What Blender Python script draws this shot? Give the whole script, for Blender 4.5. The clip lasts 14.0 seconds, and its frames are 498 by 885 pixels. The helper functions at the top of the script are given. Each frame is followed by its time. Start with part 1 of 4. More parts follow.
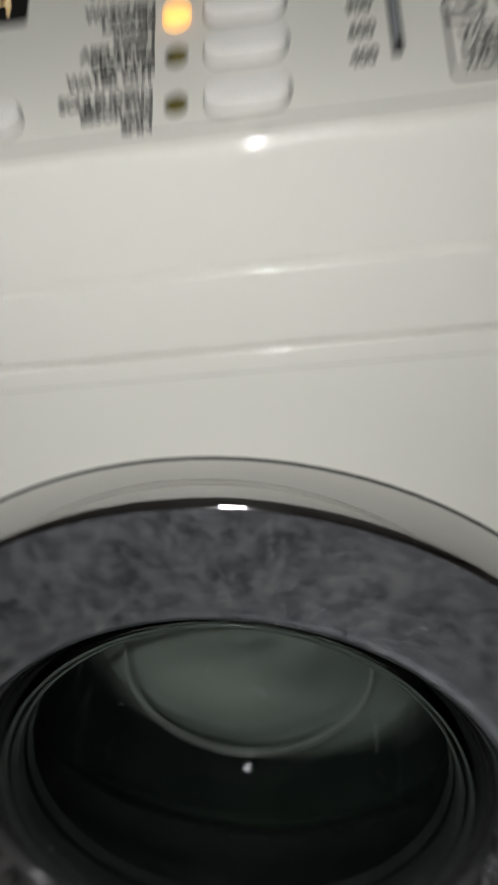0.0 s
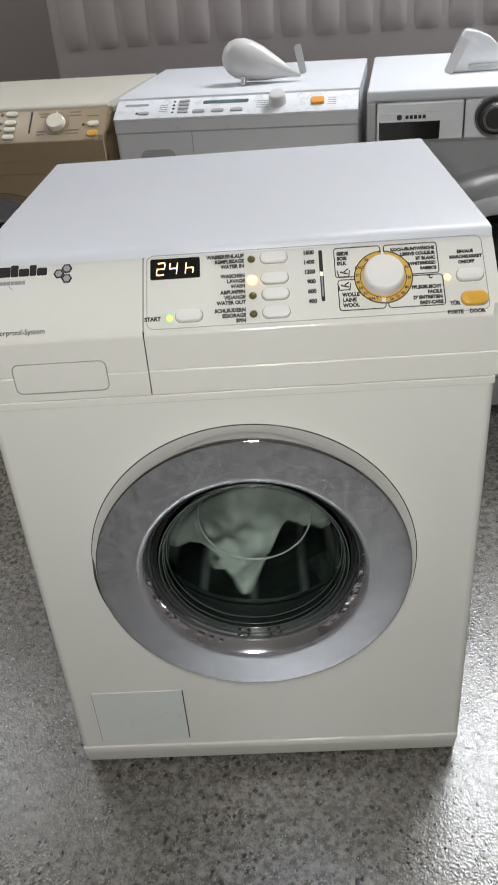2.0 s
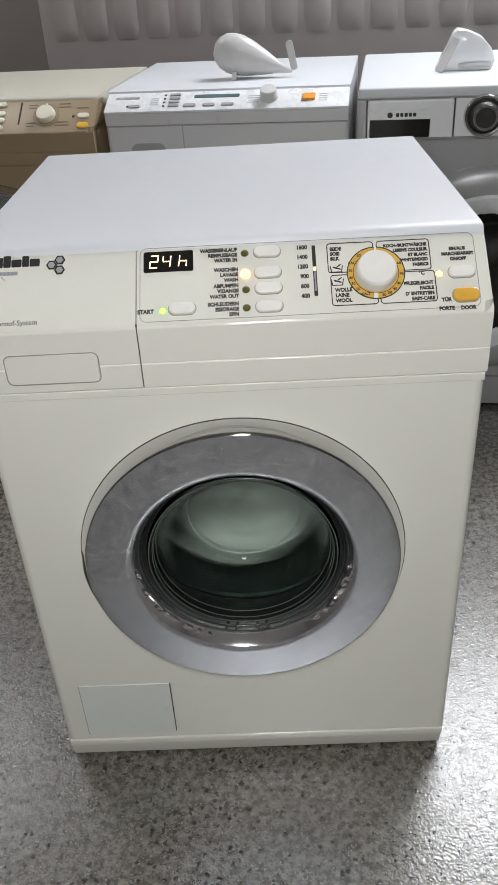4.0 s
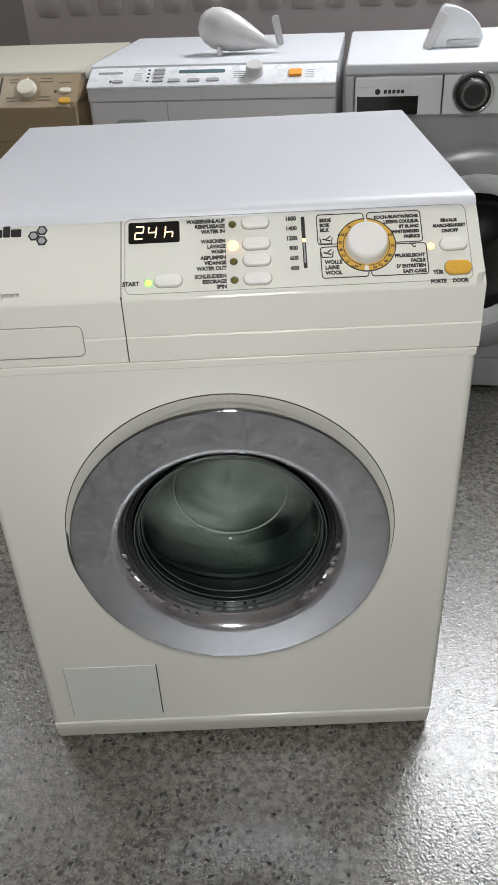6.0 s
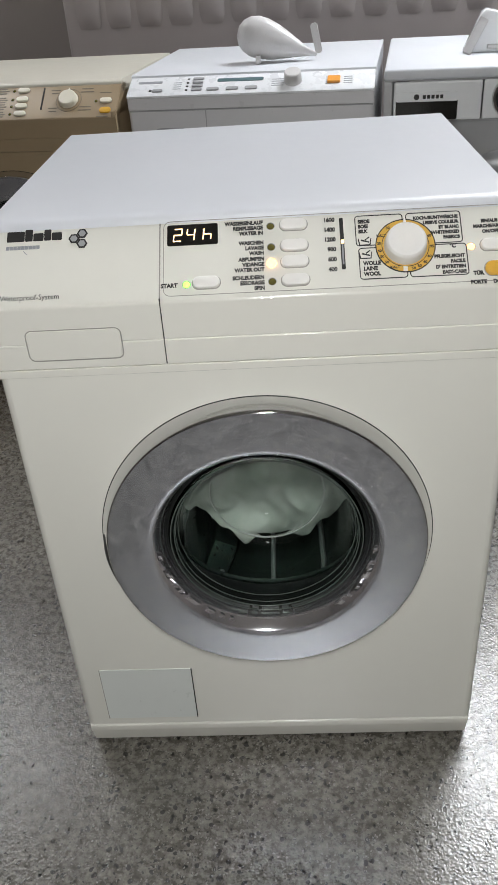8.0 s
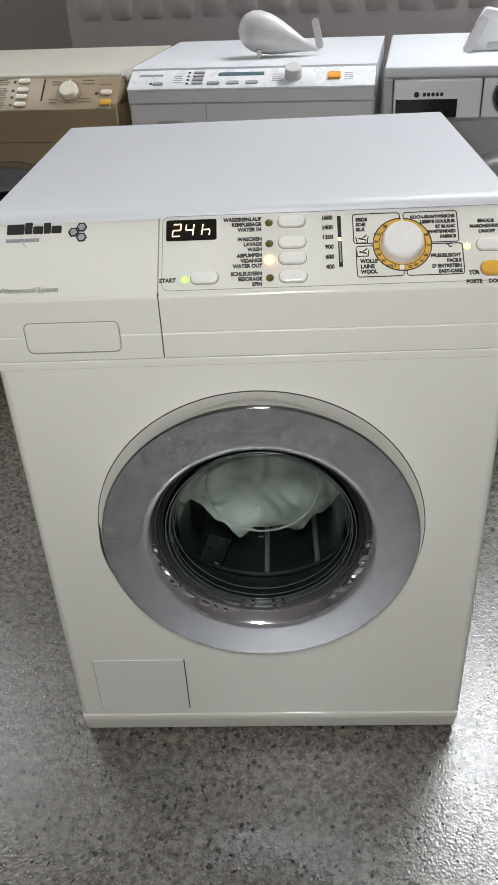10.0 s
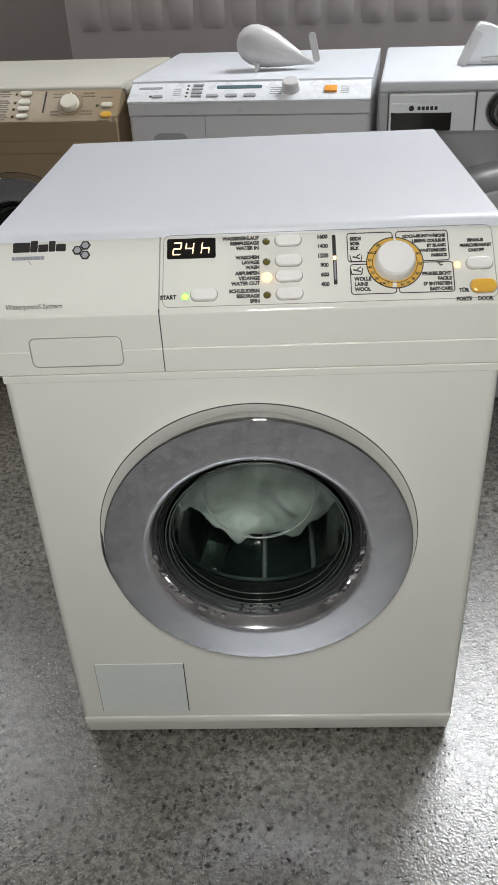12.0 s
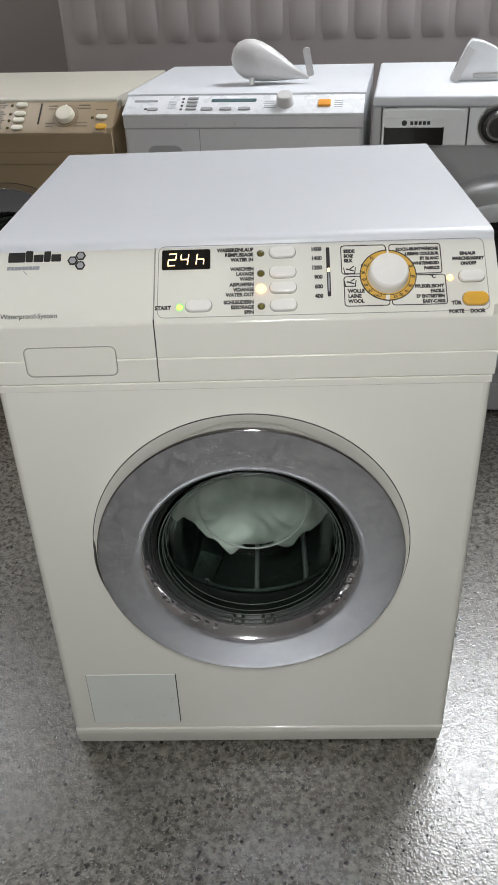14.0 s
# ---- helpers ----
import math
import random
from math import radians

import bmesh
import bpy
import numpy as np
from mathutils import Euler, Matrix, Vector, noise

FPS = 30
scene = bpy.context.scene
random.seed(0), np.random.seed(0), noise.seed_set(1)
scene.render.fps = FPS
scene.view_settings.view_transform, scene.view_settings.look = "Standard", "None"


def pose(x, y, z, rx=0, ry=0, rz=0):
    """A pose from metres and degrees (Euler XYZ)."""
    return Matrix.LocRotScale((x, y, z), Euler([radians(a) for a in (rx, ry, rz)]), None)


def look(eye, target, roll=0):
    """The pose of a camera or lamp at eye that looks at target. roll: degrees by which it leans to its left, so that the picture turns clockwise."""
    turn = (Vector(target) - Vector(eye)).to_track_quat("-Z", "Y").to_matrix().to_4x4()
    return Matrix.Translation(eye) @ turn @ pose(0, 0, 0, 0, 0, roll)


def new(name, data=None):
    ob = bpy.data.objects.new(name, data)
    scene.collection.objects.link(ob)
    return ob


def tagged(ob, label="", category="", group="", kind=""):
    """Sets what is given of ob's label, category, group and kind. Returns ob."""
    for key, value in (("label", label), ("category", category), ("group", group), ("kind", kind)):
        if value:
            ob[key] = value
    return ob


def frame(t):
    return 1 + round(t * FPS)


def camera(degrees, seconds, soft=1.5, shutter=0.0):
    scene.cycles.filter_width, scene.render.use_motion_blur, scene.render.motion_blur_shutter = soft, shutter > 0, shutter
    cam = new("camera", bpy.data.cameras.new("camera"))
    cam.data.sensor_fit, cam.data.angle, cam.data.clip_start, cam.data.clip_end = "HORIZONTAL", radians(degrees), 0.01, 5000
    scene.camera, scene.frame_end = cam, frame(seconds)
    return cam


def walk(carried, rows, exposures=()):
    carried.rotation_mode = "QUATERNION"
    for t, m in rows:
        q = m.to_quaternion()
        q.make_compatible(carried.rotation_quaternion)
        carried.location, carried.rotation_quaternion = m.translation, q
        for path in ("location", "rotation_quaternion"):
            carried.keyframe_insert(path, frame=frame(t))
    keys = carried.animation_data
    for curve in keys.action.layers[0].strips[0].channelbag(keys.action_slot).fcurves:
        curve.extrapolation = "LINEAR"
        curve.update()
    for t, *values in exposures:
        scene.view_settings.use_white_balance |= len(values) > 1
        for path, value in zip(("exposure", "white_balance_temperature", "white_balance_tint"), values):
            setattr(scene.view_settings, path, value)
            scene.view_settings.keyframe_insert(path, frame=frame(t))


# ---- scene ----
cam = camera(34.61, 14.0, soft=0.65, shutter=1.0)
PATH = [
    (0, (0.0763, -0.2922, 0.7982), (-0.1007, 1.0242, 0.1011), -7.75),
    (0.2, (0.0848, -0.3215, 0.8609), (-0.0917, 0.9471, 0.0803), -8.86),
    (0.4, (0.0917, -0.3682, 0.9228), (-0.1109, 0.8961, 0.1415), -7.49),
    (0.5, (0.0795, -0.4016, 0.9540), (-0.1424, 0.8641, 0.1801), -6.04),
    (0.8, (0.0433, -0.5516, 1.0092), (-0.0934, 0.7087, 0.2073), -3.44),
    (1, (0.0632, -0.6807, 1.0517), (-0.0142, 0.5837, 0.2485), -3.28),
    (1.5, (0.0699, -0.7888, 1.1164), (0.0008, 0.4855, 0.3281), -4.98),
    (2, (0.0539, -0.8253, 1.1307), (-0.0151, 0.4435, 0.3336), -4.80),
    (2.5, (0.0517, -0.8188, 1.1179), (-0.0095, 0.4388, 0.3027), -4.50),
    (3, (0.0512, -0.8300, 1.1304), (-0.0078, 0.4359, 0.3279), -4.40),
    (5.5, (0.0377, -0.8282, 1.1243), (0.0276, 0.4284, 0.3053), -2.19),
    (6, (0.0402, -0.8215, 1.1102), (0.0288, 0.4302, 0.2837), -2.90),
    (6.5, (0.0424, -0.8246, 1.1125), (0.0330, 0.4284, 0.2878), -2.76),
    (7, (0.0401, -0.8140, 1.0991), (-0.0010, 0.4308, 0.2631), -4.09),
    (7.5, (0.0372, -0.8199, 1.1005), (-0.0084, 0.4250, 0.2651), -3.93),
    (8, (0.0383, -0.8251, 1.1011), (-0.0389, 0.4368, 0.2939), -4.17),
    (10.5, (0.0393, -0.8374, 1.1121), (-0.0287, 0.4176, 0.2934), -3.08),
    (11, (0.0444, -0.8514, 1.1328), (-0.0347, 0.4102, 0.3253), -3.53),
    (11.5, (0.0430, -0.8538, 1.1366), (-0.0090, 0.4025, 0.3188), -2.61),
    (12, (0.0407, -0.8527, 1.1326), (-0.0247, 0.4056, 0.3187), -3.05),
    (12.5, (0.0393, -0.8500, 1.1281), (-0.0290, 0.4095, 0.3163), -3.14),
    (13, (0.0409, -0.8543, 1.1334), (-0.0183, 0.4089, 0.3267), -2.72),
    (13.5, (0.0415, -0.8583, 1.1374), (-0.0117, 0.4132, 0.3434), -2.41),
    (14, (0.0390, -0.8562, 1.1335), (-0.0110, 0.4138, 0.3369), -2.39),
]
walk(cam, [(t, look(eye, target, roll)) for t, eye, target, roll in PATH],
     exposures=[(0, -2.0), (0.5, -1.35), (0.8, -0.8), (1.1, -0.32), (1.5, 0.0), (2, 0.06), (14, 0.06)])

# ---- light: a closed room with ceiling lamps ----
world = bpy.data.worlds.new("world")
scene.world = world
world.use_nodes = True
world.node_tree.nodes["Background"].inputs[0].default_value = (0.75, 0.8, 0.9, 1)
world.node_tree.nodes["Background"].inputs[1].default_value = 0.02


def area_lamp(name, eye, target, sx, sy, watts, colour):
    data = bpy.data.lights.new(name, "AREA")
    data.shape, data.size, data.size_y, data.energy, data.color = "RECTANGLE", sx, sy, watts, colour
    lamp = new(name, data)
    lamp.matrix_world = look(eye, target)
    return lamp


LAMPS = [
    ("lamp_rear", (1.0, 1.75, 2.46), (0.95, 1.7, 0), 1.5, 0.3, 70, (0.90, 0.95, 1.0)),
    ("lamp_side", (-1.95, 1.82, 2.46), (-1.95, 1.78, 0), 1.5, 0.3, 12, (0.90, 0.95, 1.0)),
    ("lamp_front", (0.1, -1.75, 2.46), (0.1, -1.75, 0), 0.24, 0.5, 34, (0.945, 0.97, 0.975)),
]
for row in LAMPS:
    area_lamp(*row)

# ---- materials ----


def nodes_of(name):
    m = bpy.data.materials.new(name)
    m.use_nodes = True
    t = m.node_tree
    return m, t, t.nodes["Principled BSDF"]


def node(t, kind, **values):
    n = t.nodes.new(kind)
    for key, value in values.items():
        n.inputs[key].default_value = value
    return n


def ramp(t, source, stops):
    r = t.nodes.new("ShaderNodeValToRGB")
    while len(r.color_ramp.elements) < len(stops):
        r.color_ramp.elements.new(0.5)
    for e, (p, c) in zip(r.color_ramp.elements, stops):
        e.position, e.color = p, (*c, 1)
    t.links.new(source, r.inputs[0])
    return r


def surface(name, colour, rough=0.4, metal=0.0, vary=0.06, scale=6.0, bump=0.0, bump_scale=200.0, coat=0.0, spread=0.1):
    """A base colour that drifts at two scales, uneven gloss, and fine relief."""
    m, t, b = nodes_of(name)
    co = t.nodes.new("ShaderNodeTexCoord")
    big = node(t, "ShaderNodeTexNoise", Scale=scale, Detail=4.0, Roughness=0.6)
    small = node(t, "ShaderNodeTexNoise", Scale=scale * 14, Detail=3.0)
    t.links.new(co.outputs["Object"], big.inputs["Vector"])
    t.links.new(co.outputs["Object"], small.inputs["Vector"])
    mix = t.nodes.new("ShaderNodeMath")
    mix.operation = "MULTIPLY_ADD"
    mix.inputs[1].default_value = 0.35
    t.links.new(small.outputs["Fac"], mix.inputs[0])
    t.links.new(big.outputs["Fac"], mix.inputs[2])
    lo = [c * (1 - vary) for c in colour]
    hi = [min(1, c * (1 + vary)) for c in colour]
    r = ramp(t, mix.outputs[0], [(0.45, lo), (0.9, hi)])
    t.links.new(r.outputs[0], b.inputs["Base Color"])
    g = t.nodes.new("ShaderNodeMapRange")
    g.inputs["From Min"].default_value, g.inputs["From Max"].default_value = 0.3, 0.7
    g.inputs["To Min"].default_value, g.inputs["To Max"].default_value = max(0.02, rough - spread * rough), rough + spread * rough
    t.links.new(small.outputs["Fac"], g.inputs["Value"])
    t.links.new(g.outputs[0], b.inputs["Roughness"])
    b.inputs["Metallic"].default_value = metal
    b.inputs["Coat Weight"].default_value = coat
    b.inputs["Coat Roughness"].default_value = 0.06
    if bump:
        fine = node(t, "ShaderNodeTexNoise", Scale=bump_scale, Detail=3.0)
        t.links.new(co.outputs["Object"], fine.inputs["Vector"])
        bp = node(t, "ShaderNodeBump", Strength=bump, Distance=0.001)
        t.links.new(fine.outputs["Fac"], bp.inputs["Height"])
        t.links.new(bp.outputs[0], b.inputs["Normal"])
    return m


def floor_material():
    """Grey speckled sheet floor: fine mottling, dark and white chips, uneven polish."""
    m, t, b = nodes_of("speckled_floor")
    co = t.nodes.new("ShaderNodeTexCoord")
    warp = node(t, "ShaderNodeTexNoise", Scale=60.0, Detail=2.0)
    t.links.new(co.outputs["Object"], warp.inputs["Vector"])
    add = t.nodes.new("ShaderNodeVectorMath")
    add.operation = "MULTIPLY_ADD"
    add.inputs[1].default_value = (0.012, 0.012, 0.0)
    t.links.new(warp.outputs["Color"], add.inputs[0])
    t.links.new(co.outputs["Object"], add.inputs[2])
    ground = node(t, "ShaderNodeTexNoise", Scale=75.0, Detail=5.0, Roughness=0.7)
    t.links.new(co.outputs["Object"], ground.inputs["Vector"])
    wide = node(t, "ShaderNodeTexNoise", Scale=2.2, Detail=3.0)
    t.links.new(co.outputs["Object"], wide.inputs["Vector"])
    base = ramp(t, ground.outputs["Fac"], [(0.34, (0.055, 0.050, 0.040)), (0.5, (0.112, 0.103, 0.086)), (0.64, (0.215, 0.200, 0.172))])
    last = base.outputs[0]
    for scale, share, colour, size in ((115.0, 0.81, (0.008, 0.007, 0.006), 0.44), (140.0, 0.86, (0.46, 0.44, 0.40), 0.40),
                                       (230.0, 0.84, (0.030, 0.028, 0.025), 0.4), (270.0, 0.84, (0.25, 0.24, 0.22), 0.42), (140.0, 0.86, (0.15, 0.14, 0.118), 0.42)):
        v = node(t, "ShaderNodeTexVoronoi", Scale=scale)
        v.voronoi_dimensions = "3D"
        t.links.new(add.outputs[0], v.inputs["Vector"])
        bw = t.nodes.new("ShaderNodeSeparateColor")
        t.links.new(v.outputs["Color"], bw.inputs[0])
        pick = t.nodes.new("ShaderNodeMath")
        pick.operation, pick.inputs[1].default_value = "GREATER_THAN", share
        t.links.new(bw.outputs[0], pick.inputs[0])
        near = t.nodes.new("ShaderNodeMath")
        near.operation, near.inputs[1].default_value = "LESS_THAN", size
        t.links.new(v.outputs["Distance"], near.inputs[0])
        both = t.nodes.new("ShaderNodeMath")
        both.operation = "MULTIPLY"
        t.links.new(pick.outputs[0], both.inputs[0])
        t.links.new(near.outputs[0], both.inputs[1])
        mx = t.nodes.new("ShaderNodeMix")
        mx.data_type = "RGBA"
        mx.inputs[7].default_value = (*colour, 1)
        t.links.new(both.outputs[0], mx.inputs[0])
        t.links.new(last, mx.inputs[6])
        last = mx.outputs[2]
    tint = ramp(t, wide.outputs["Fac"], [(0.3, (0.9, 0.89, 0.88)), (0.7, (1, 1, 1))])
    mul = t.nodes.new("ShaderNodeMix")
    mul.data_type, mul.blend_type = "RGBA", "MULTIPLY"
    mul.inputs[0].default_value = 1.0
    t.links.new(last, mul.inputs[6])
    t.links.new(tint.outputs[0], mul.inputs[7])
    t.links.new(mul.outputs[2], b.inputs["Base Color"])
    rough = t.nodes.new("ShaderNodeMapRange")
    rough.inputs["To Min"].default_value, rough.inputs["To Max"].default_value = 0.16, 0.4
    b.inputs["Coat Weight"].default_value = 0.75
    b.inputs["Coat Roughness"].default_value = 0.25
    b.inputs["Coat IOR"].default_value = 1.7
    t.links.new(ground.outputs["Fac"], rough.inputs["Value"])
    t.links.new(rough.outputs[0], b.inputs["Roughness"])
    grain = node(t, "ShaderNodeTexVoronoi", Scale=250.0)
    t.links.new(add.outputs[0], grain.inputs["Vector"])
    bp = node(t, "ShaderNodeBump", Strength=0.4, Distance=0.0014)
    t.links.new(grain.outputs["Distance"], bp.inputs["Height"])
    t.links.new(bp.outputs[0], b.inputs["Normal"])
    cb = node(t, "ShaderNodeBump", Strength=0.22, Distance=0.0014)
    t.links.new(grain.outputs["Distance"], cb.inputs["Height"])
    t.links.new(cb.outputs[0], b.inputs["Coat Normal"])
    return m


def scuffed_chrome():
    """Polished chrome that has gone cloudy, with water spots and scratches."""
    m, t, b = nodes_of("scuffed_chrome")
    co = t.nodes.new("ShaderNodeTexCoord")
    cloud = node(t, "ShaderNodeTexNoise", Scale=105.0, Detail=8.0, Roughness=0.7, Distortion=0.25)
    t.links.new(co.outputs["Object"], cloud.inputs["Vector"])
    c = ramp(t, cloud.outputs["Fac"], [(0.32, (0.69, 0.735, 0.84)), (0.45, (0.83, 0.865, 0.96)), (0.56, (0.88, 0.915, 1.0)), (0.68, (0.98, 1.0, 1.0))])
    t.links.new(c.outputs[0], b.inputs["Base Color"])
    r = t.nodes.new("ShaderNodeMapRange")
    r.inputs["From Min"].default_value, r.inputs["From Max"].default_value = 0.4, 0.62
    r.inputs["To Min"].default_value, r.inputs["To Max"].default_value = 0.05, 0.16
    t.links.new(cloud.outputs["Fac"], r.inputs["Value"])
    t.links.new(r.outputs[0], b.inputs["Roughness"])
    haze = t.nodes.new("ShaderNodeMapRange")
    haze.inputs["From Min"].default_value, haze.inputs["From Max"].default_value = 0.38, 0.64
    haze.inputs["To Min"].default_value, haze.inputs["To Max"].default_value = 0.97, 0.87
    t.links.new(cloud.outputs["Fac"], haze.inputs["Value"])
    t.links.new(haze.outputs[0], b.inputs["Metallic"])
    dents = node(t, "ShaderNodeTexNoise", Scale=240.0, Detail=4.0, Roughness=0.6, Distortion=1.2)
    t.links.new(co.outputs["Object"], dents.inputs["Vector"])
    bp = node(t, "ShaderNodeBump", Strength=0.45, Distance=0.0009)
    t.links.new(dents.outputs["Fac"], bp.inputs["Height"])
    t.links.new(bp.outputs[0], b.inputs["Normal"])
    return m


def glass_material(name, colour, rough=0.0):
    m, t, b = nodes_of(name)
    b.inputs["Base Color"].default_value = (*colour, 1)
    b.inputs["Roughness"].default_value = rough
    b.inputs["Transmission Weight"].default_value = 1.0
    b.inputs["IOR"].default_value = 1.34
    co = t.nodes.new("ShaderNodeTexCoord")
    ripple = node(t, "ShaderNodeTexNoise", Scale=55.0, Detail=1.0)
    t.links.new(co.outputs["Object"], ripple.inputs["Vector"])
    bp = node(t, "ShaderNodeBump", Strength=0.12, Distance=0.001)
    t.links.new(ripple.outputs["Fac"], bp.inputs["Height"])
    t.links.new(bp.outputs[0], b.inputs["Normal"])
    return m


def glowing(name, colour, strength):
    m, t, b = nodes_of(name)
    b.inputs["Base Color"].default_value = (*colour, 1)
    b.inputs["Emission Color"].default_value = (*colour, 1)
    b.inputs["Emission Strength"].default_value = strength
    b.inputs["Roughness"].default_value = 0.3
    return m


def cloth_material():
    m, t, b = nodes_of("wet_cloth")
    co = t.nodes.new("ShaderNodeTexCoord")
    fold = node(t, "ShaderNodeTexNoise", Scale=9.0, Detail=4.0, Distortion=0.8)
    t.links.new(co.outputs["Object"], fold.inputs["Vector"])
    c = ramp(t, fold.outputs["Fac"], [(0.38, (0.15, 0.172, 0.152)), (0.62, (0.29, 0.316, 0.288))])
    t.links.new(c.outputs[0], b.inputs["Base Color"])
    b.inputs["Roughness"].default_value = 0.7
    weave = node(t, "ShaderNodeTexNoise", Scale=420.0, Detail=2.0)
    t.links.new(co.outputs["Object"], weave.inputs["Vector"])
    bp = node(t, "ShaderNodeBump", Strength=0.4, Distance=0.001)
    t.links.new(weave.outputs["Fac"], bp.inputs["Height"])
    t.links.new(bp.outputs[0], b.inputs["Normal"])
    return m


M = dict(
    enamel=surface("warm_white_enamel", (0.76, 0.75, 0.682), 0.09, vary=0.015, scale=3.0, spread=0.03),
    flap=surface("cool_white_flap_plastic", (0.70, 0.725, 0.69), 0.3, vary=0.02, scale=5.0),
    # lid white with the rear lamp's cool blue light put into it
    top=surface("white_enamel_cool_lit", (0.675, 0.69, 0.725), 0.36, vary=0.02, scale=4.0, bump=0.06, bump_scale=320),
    plastic=surface("warm_white_plastic", (0.755, 0.742, 0.675), 0.09, vary=0.015, scale=5.0, bump=0.015, bump_scale=500),
    dial=surface("white_dial_plastic", (0.82, 0.80, 0.76), 0.12, vary=0.03, scale=30.0),
    beige=surface("beige_enamel", (0.32, 0.24, 0.148), 0.35, vary=0.04, scale=3.0, bump=0.05),
    beige_top=surface("ivory_enamel", (0.62, 0.59, 0.51), 0.4, vary=0.03, scale=3.0),
    beige_knob=surface("ivory_plastic", (0.74, 0.70, 0.58), 0.35, vary=0.03, scale=30.0),
    white=surface("cool_white_enamel", (0.74, 0.75, 0.77), 0.28, vary=0.02, scale=3.0, coat=0.2),
    # the same white, greyed for the weaker light on the upright front
    white_shaded=surface("cool_white_enamel_shaded", (0.62, 0.61, 0.625), 0.3, vary=0.02, scale=3.0),
    grey=surface("grey_plastic", (0.36, 0.36, 0.37), 0.4, vary=0.05, scale=20.0),
    silver=surface("silver_grey_paint", (0.42, 0.42, 0.43), 0.35, metal=0.25, vary=0.04, scale=4.0),
    ink=surface("black_print", (0.022, 0.021, 0.02), 0.5, vary=0.2, scale=80.0),
    brown_ink=surface("brown_print", (0.16, 0.13, 0.09), 0.5, vary=0.2, scale=80.0),
    grey_ink=surface("grey_print", (0.3, 0.31, 0.33), 0.5, vary=0.1, scale=80.0),
    gap=surface("dark_gap", (0.03, 0.028, 0.025), 0.7, vary=0.2, scale=40.0),
    seam=surface("joint_shadow_grey", (0.30, 0.29, 0.26), 0.6, vary=0.1, scale=40.0),
    gold=surface("gold_scale_print", (0.66, 0.40, 0.075), 0.35, vary=0.08, scale=40.0),
    amber=surface("amber_button_plastic", (0.75, 0.42, 0.06), 0.22, vary=0.06, scale=40.0, coat=0.4),
    orange=surface("orange_button_plastic", (0.8, 0.33, 0.04), 0.3, vary=0.06, scale=40.0),
    lens=surface("unlit_olive_lens", (0.11, 0.095, 0.02), 0.15, vary=0.15, scale=300.0, coat=0.5),
    display=surface("black_display_window", (0.012, 0.011, 0.01), 0.12, vary=0.1, scale=20.0),
    lcd=surface("teal_grey_lcd", (0.10, 0.16, 0.17), 0.2, vary=0.1, scale=20.0),
    chrome=surface("polished_chrome", (0.70, 0.70, 0.70), 0.06, metal=1.0, vary=0.03, scale=8.0, bump=0.03, bump_scale=60),
    collar=surface("hazy_collar_chrome", (0.93, 0.92, 0.95), 0.1, metal=0.95, vary=0.05, scale=25.0, bump=0.15, bump_scale=90),
    scuffed=scuffed_chrome(),
    rib_steel=surface("bright_drum_rib_steel", (0.24, 0.28, 0.26), 0.3, metal=0.6, vary=0.1, scale=20.0),
    rubber=surface("dark_grey_rubber", (0.010, 0.012, 0.011), 0.5, vary=0.2, scale=20.0, bump=0.2, bump_scale=200),
    # near-black colour puts the drum's unlit inside into the steel
    steel=surface("drum_steel_unlit", (0.034, 0.050, 0.041), 0.3, metal=0.8, vary=0.12, scale=10.0, bump=0.1, bump_scale=90),
    glass=glass_material("porthole_glass", (0.86, 0.92, 0.885)),
    cloth=cloth_material(),
    ridge=surface("glass_ridge_shade", (0.08, 0.10, 0.09), 0.15, vary=0.1, scale=60.0, coat=0.6),
    # pale grey stands in for the bright line along the bowl's glass edge
    edge=surface("glass_edge_glint_grey", (0.27, 0.30, 0.28), 0.12, vary=0.1, scale=60.0, coat=1.0),
    wall=surface("taupe_wall_paint", (0.265, 0.232, 0.218), 0.8, vary=0.06, scale=1.2, bump=0.3, bump_scale=120),
    shutter=surface("grey_ribbed_panel_paint", (0.385, 0.345, 0.335), 0.55, vary=0.05, scale=1.5, bump=0.1, bump_scale=150),
    ceiling=surface("off_white_ceiling_paint", (0.66, 0.65, 0.62), 0.9, vary=0.04, scale=1.0, bump=0.2, bump_scale=100),
    floor=floor_material(),
    amberlight=glowing("lit_warm_led", (1.0, 0.46, 0.11), 5.5),
    greenlight=glowing("lit_green_led", (0.18, 1.0, 0.06), 4.0),
    digits=glowing("lit_display_digits", (1.0, 0.72, 0.38), 2.0),
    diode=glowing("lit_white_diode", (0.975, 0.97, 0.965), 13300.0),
    tube=glowing("lamp_diffuser", (1.0, 0.97, 0.93), 6.0),
    milky=surface("milky_white_plastic", (0.60, 0.585, 0.58), 0.3, vary=0.05, scale=20.0),
    clear=surface("glossy_white_plastic", (0.82, 0.83, 0.84), 0.15, vary=0.02, scale=20.0, coat=0.5),
)
M["milky"].node_tree.nodes["Principled BSDF"].inputs["Subsurface Weight"].default_value = 0.3
M["milky"].node_tree.nodes["Principled BSDF"].inputs["Subsurface Radius"].default_value = (0.01, 0.01, 0.01)

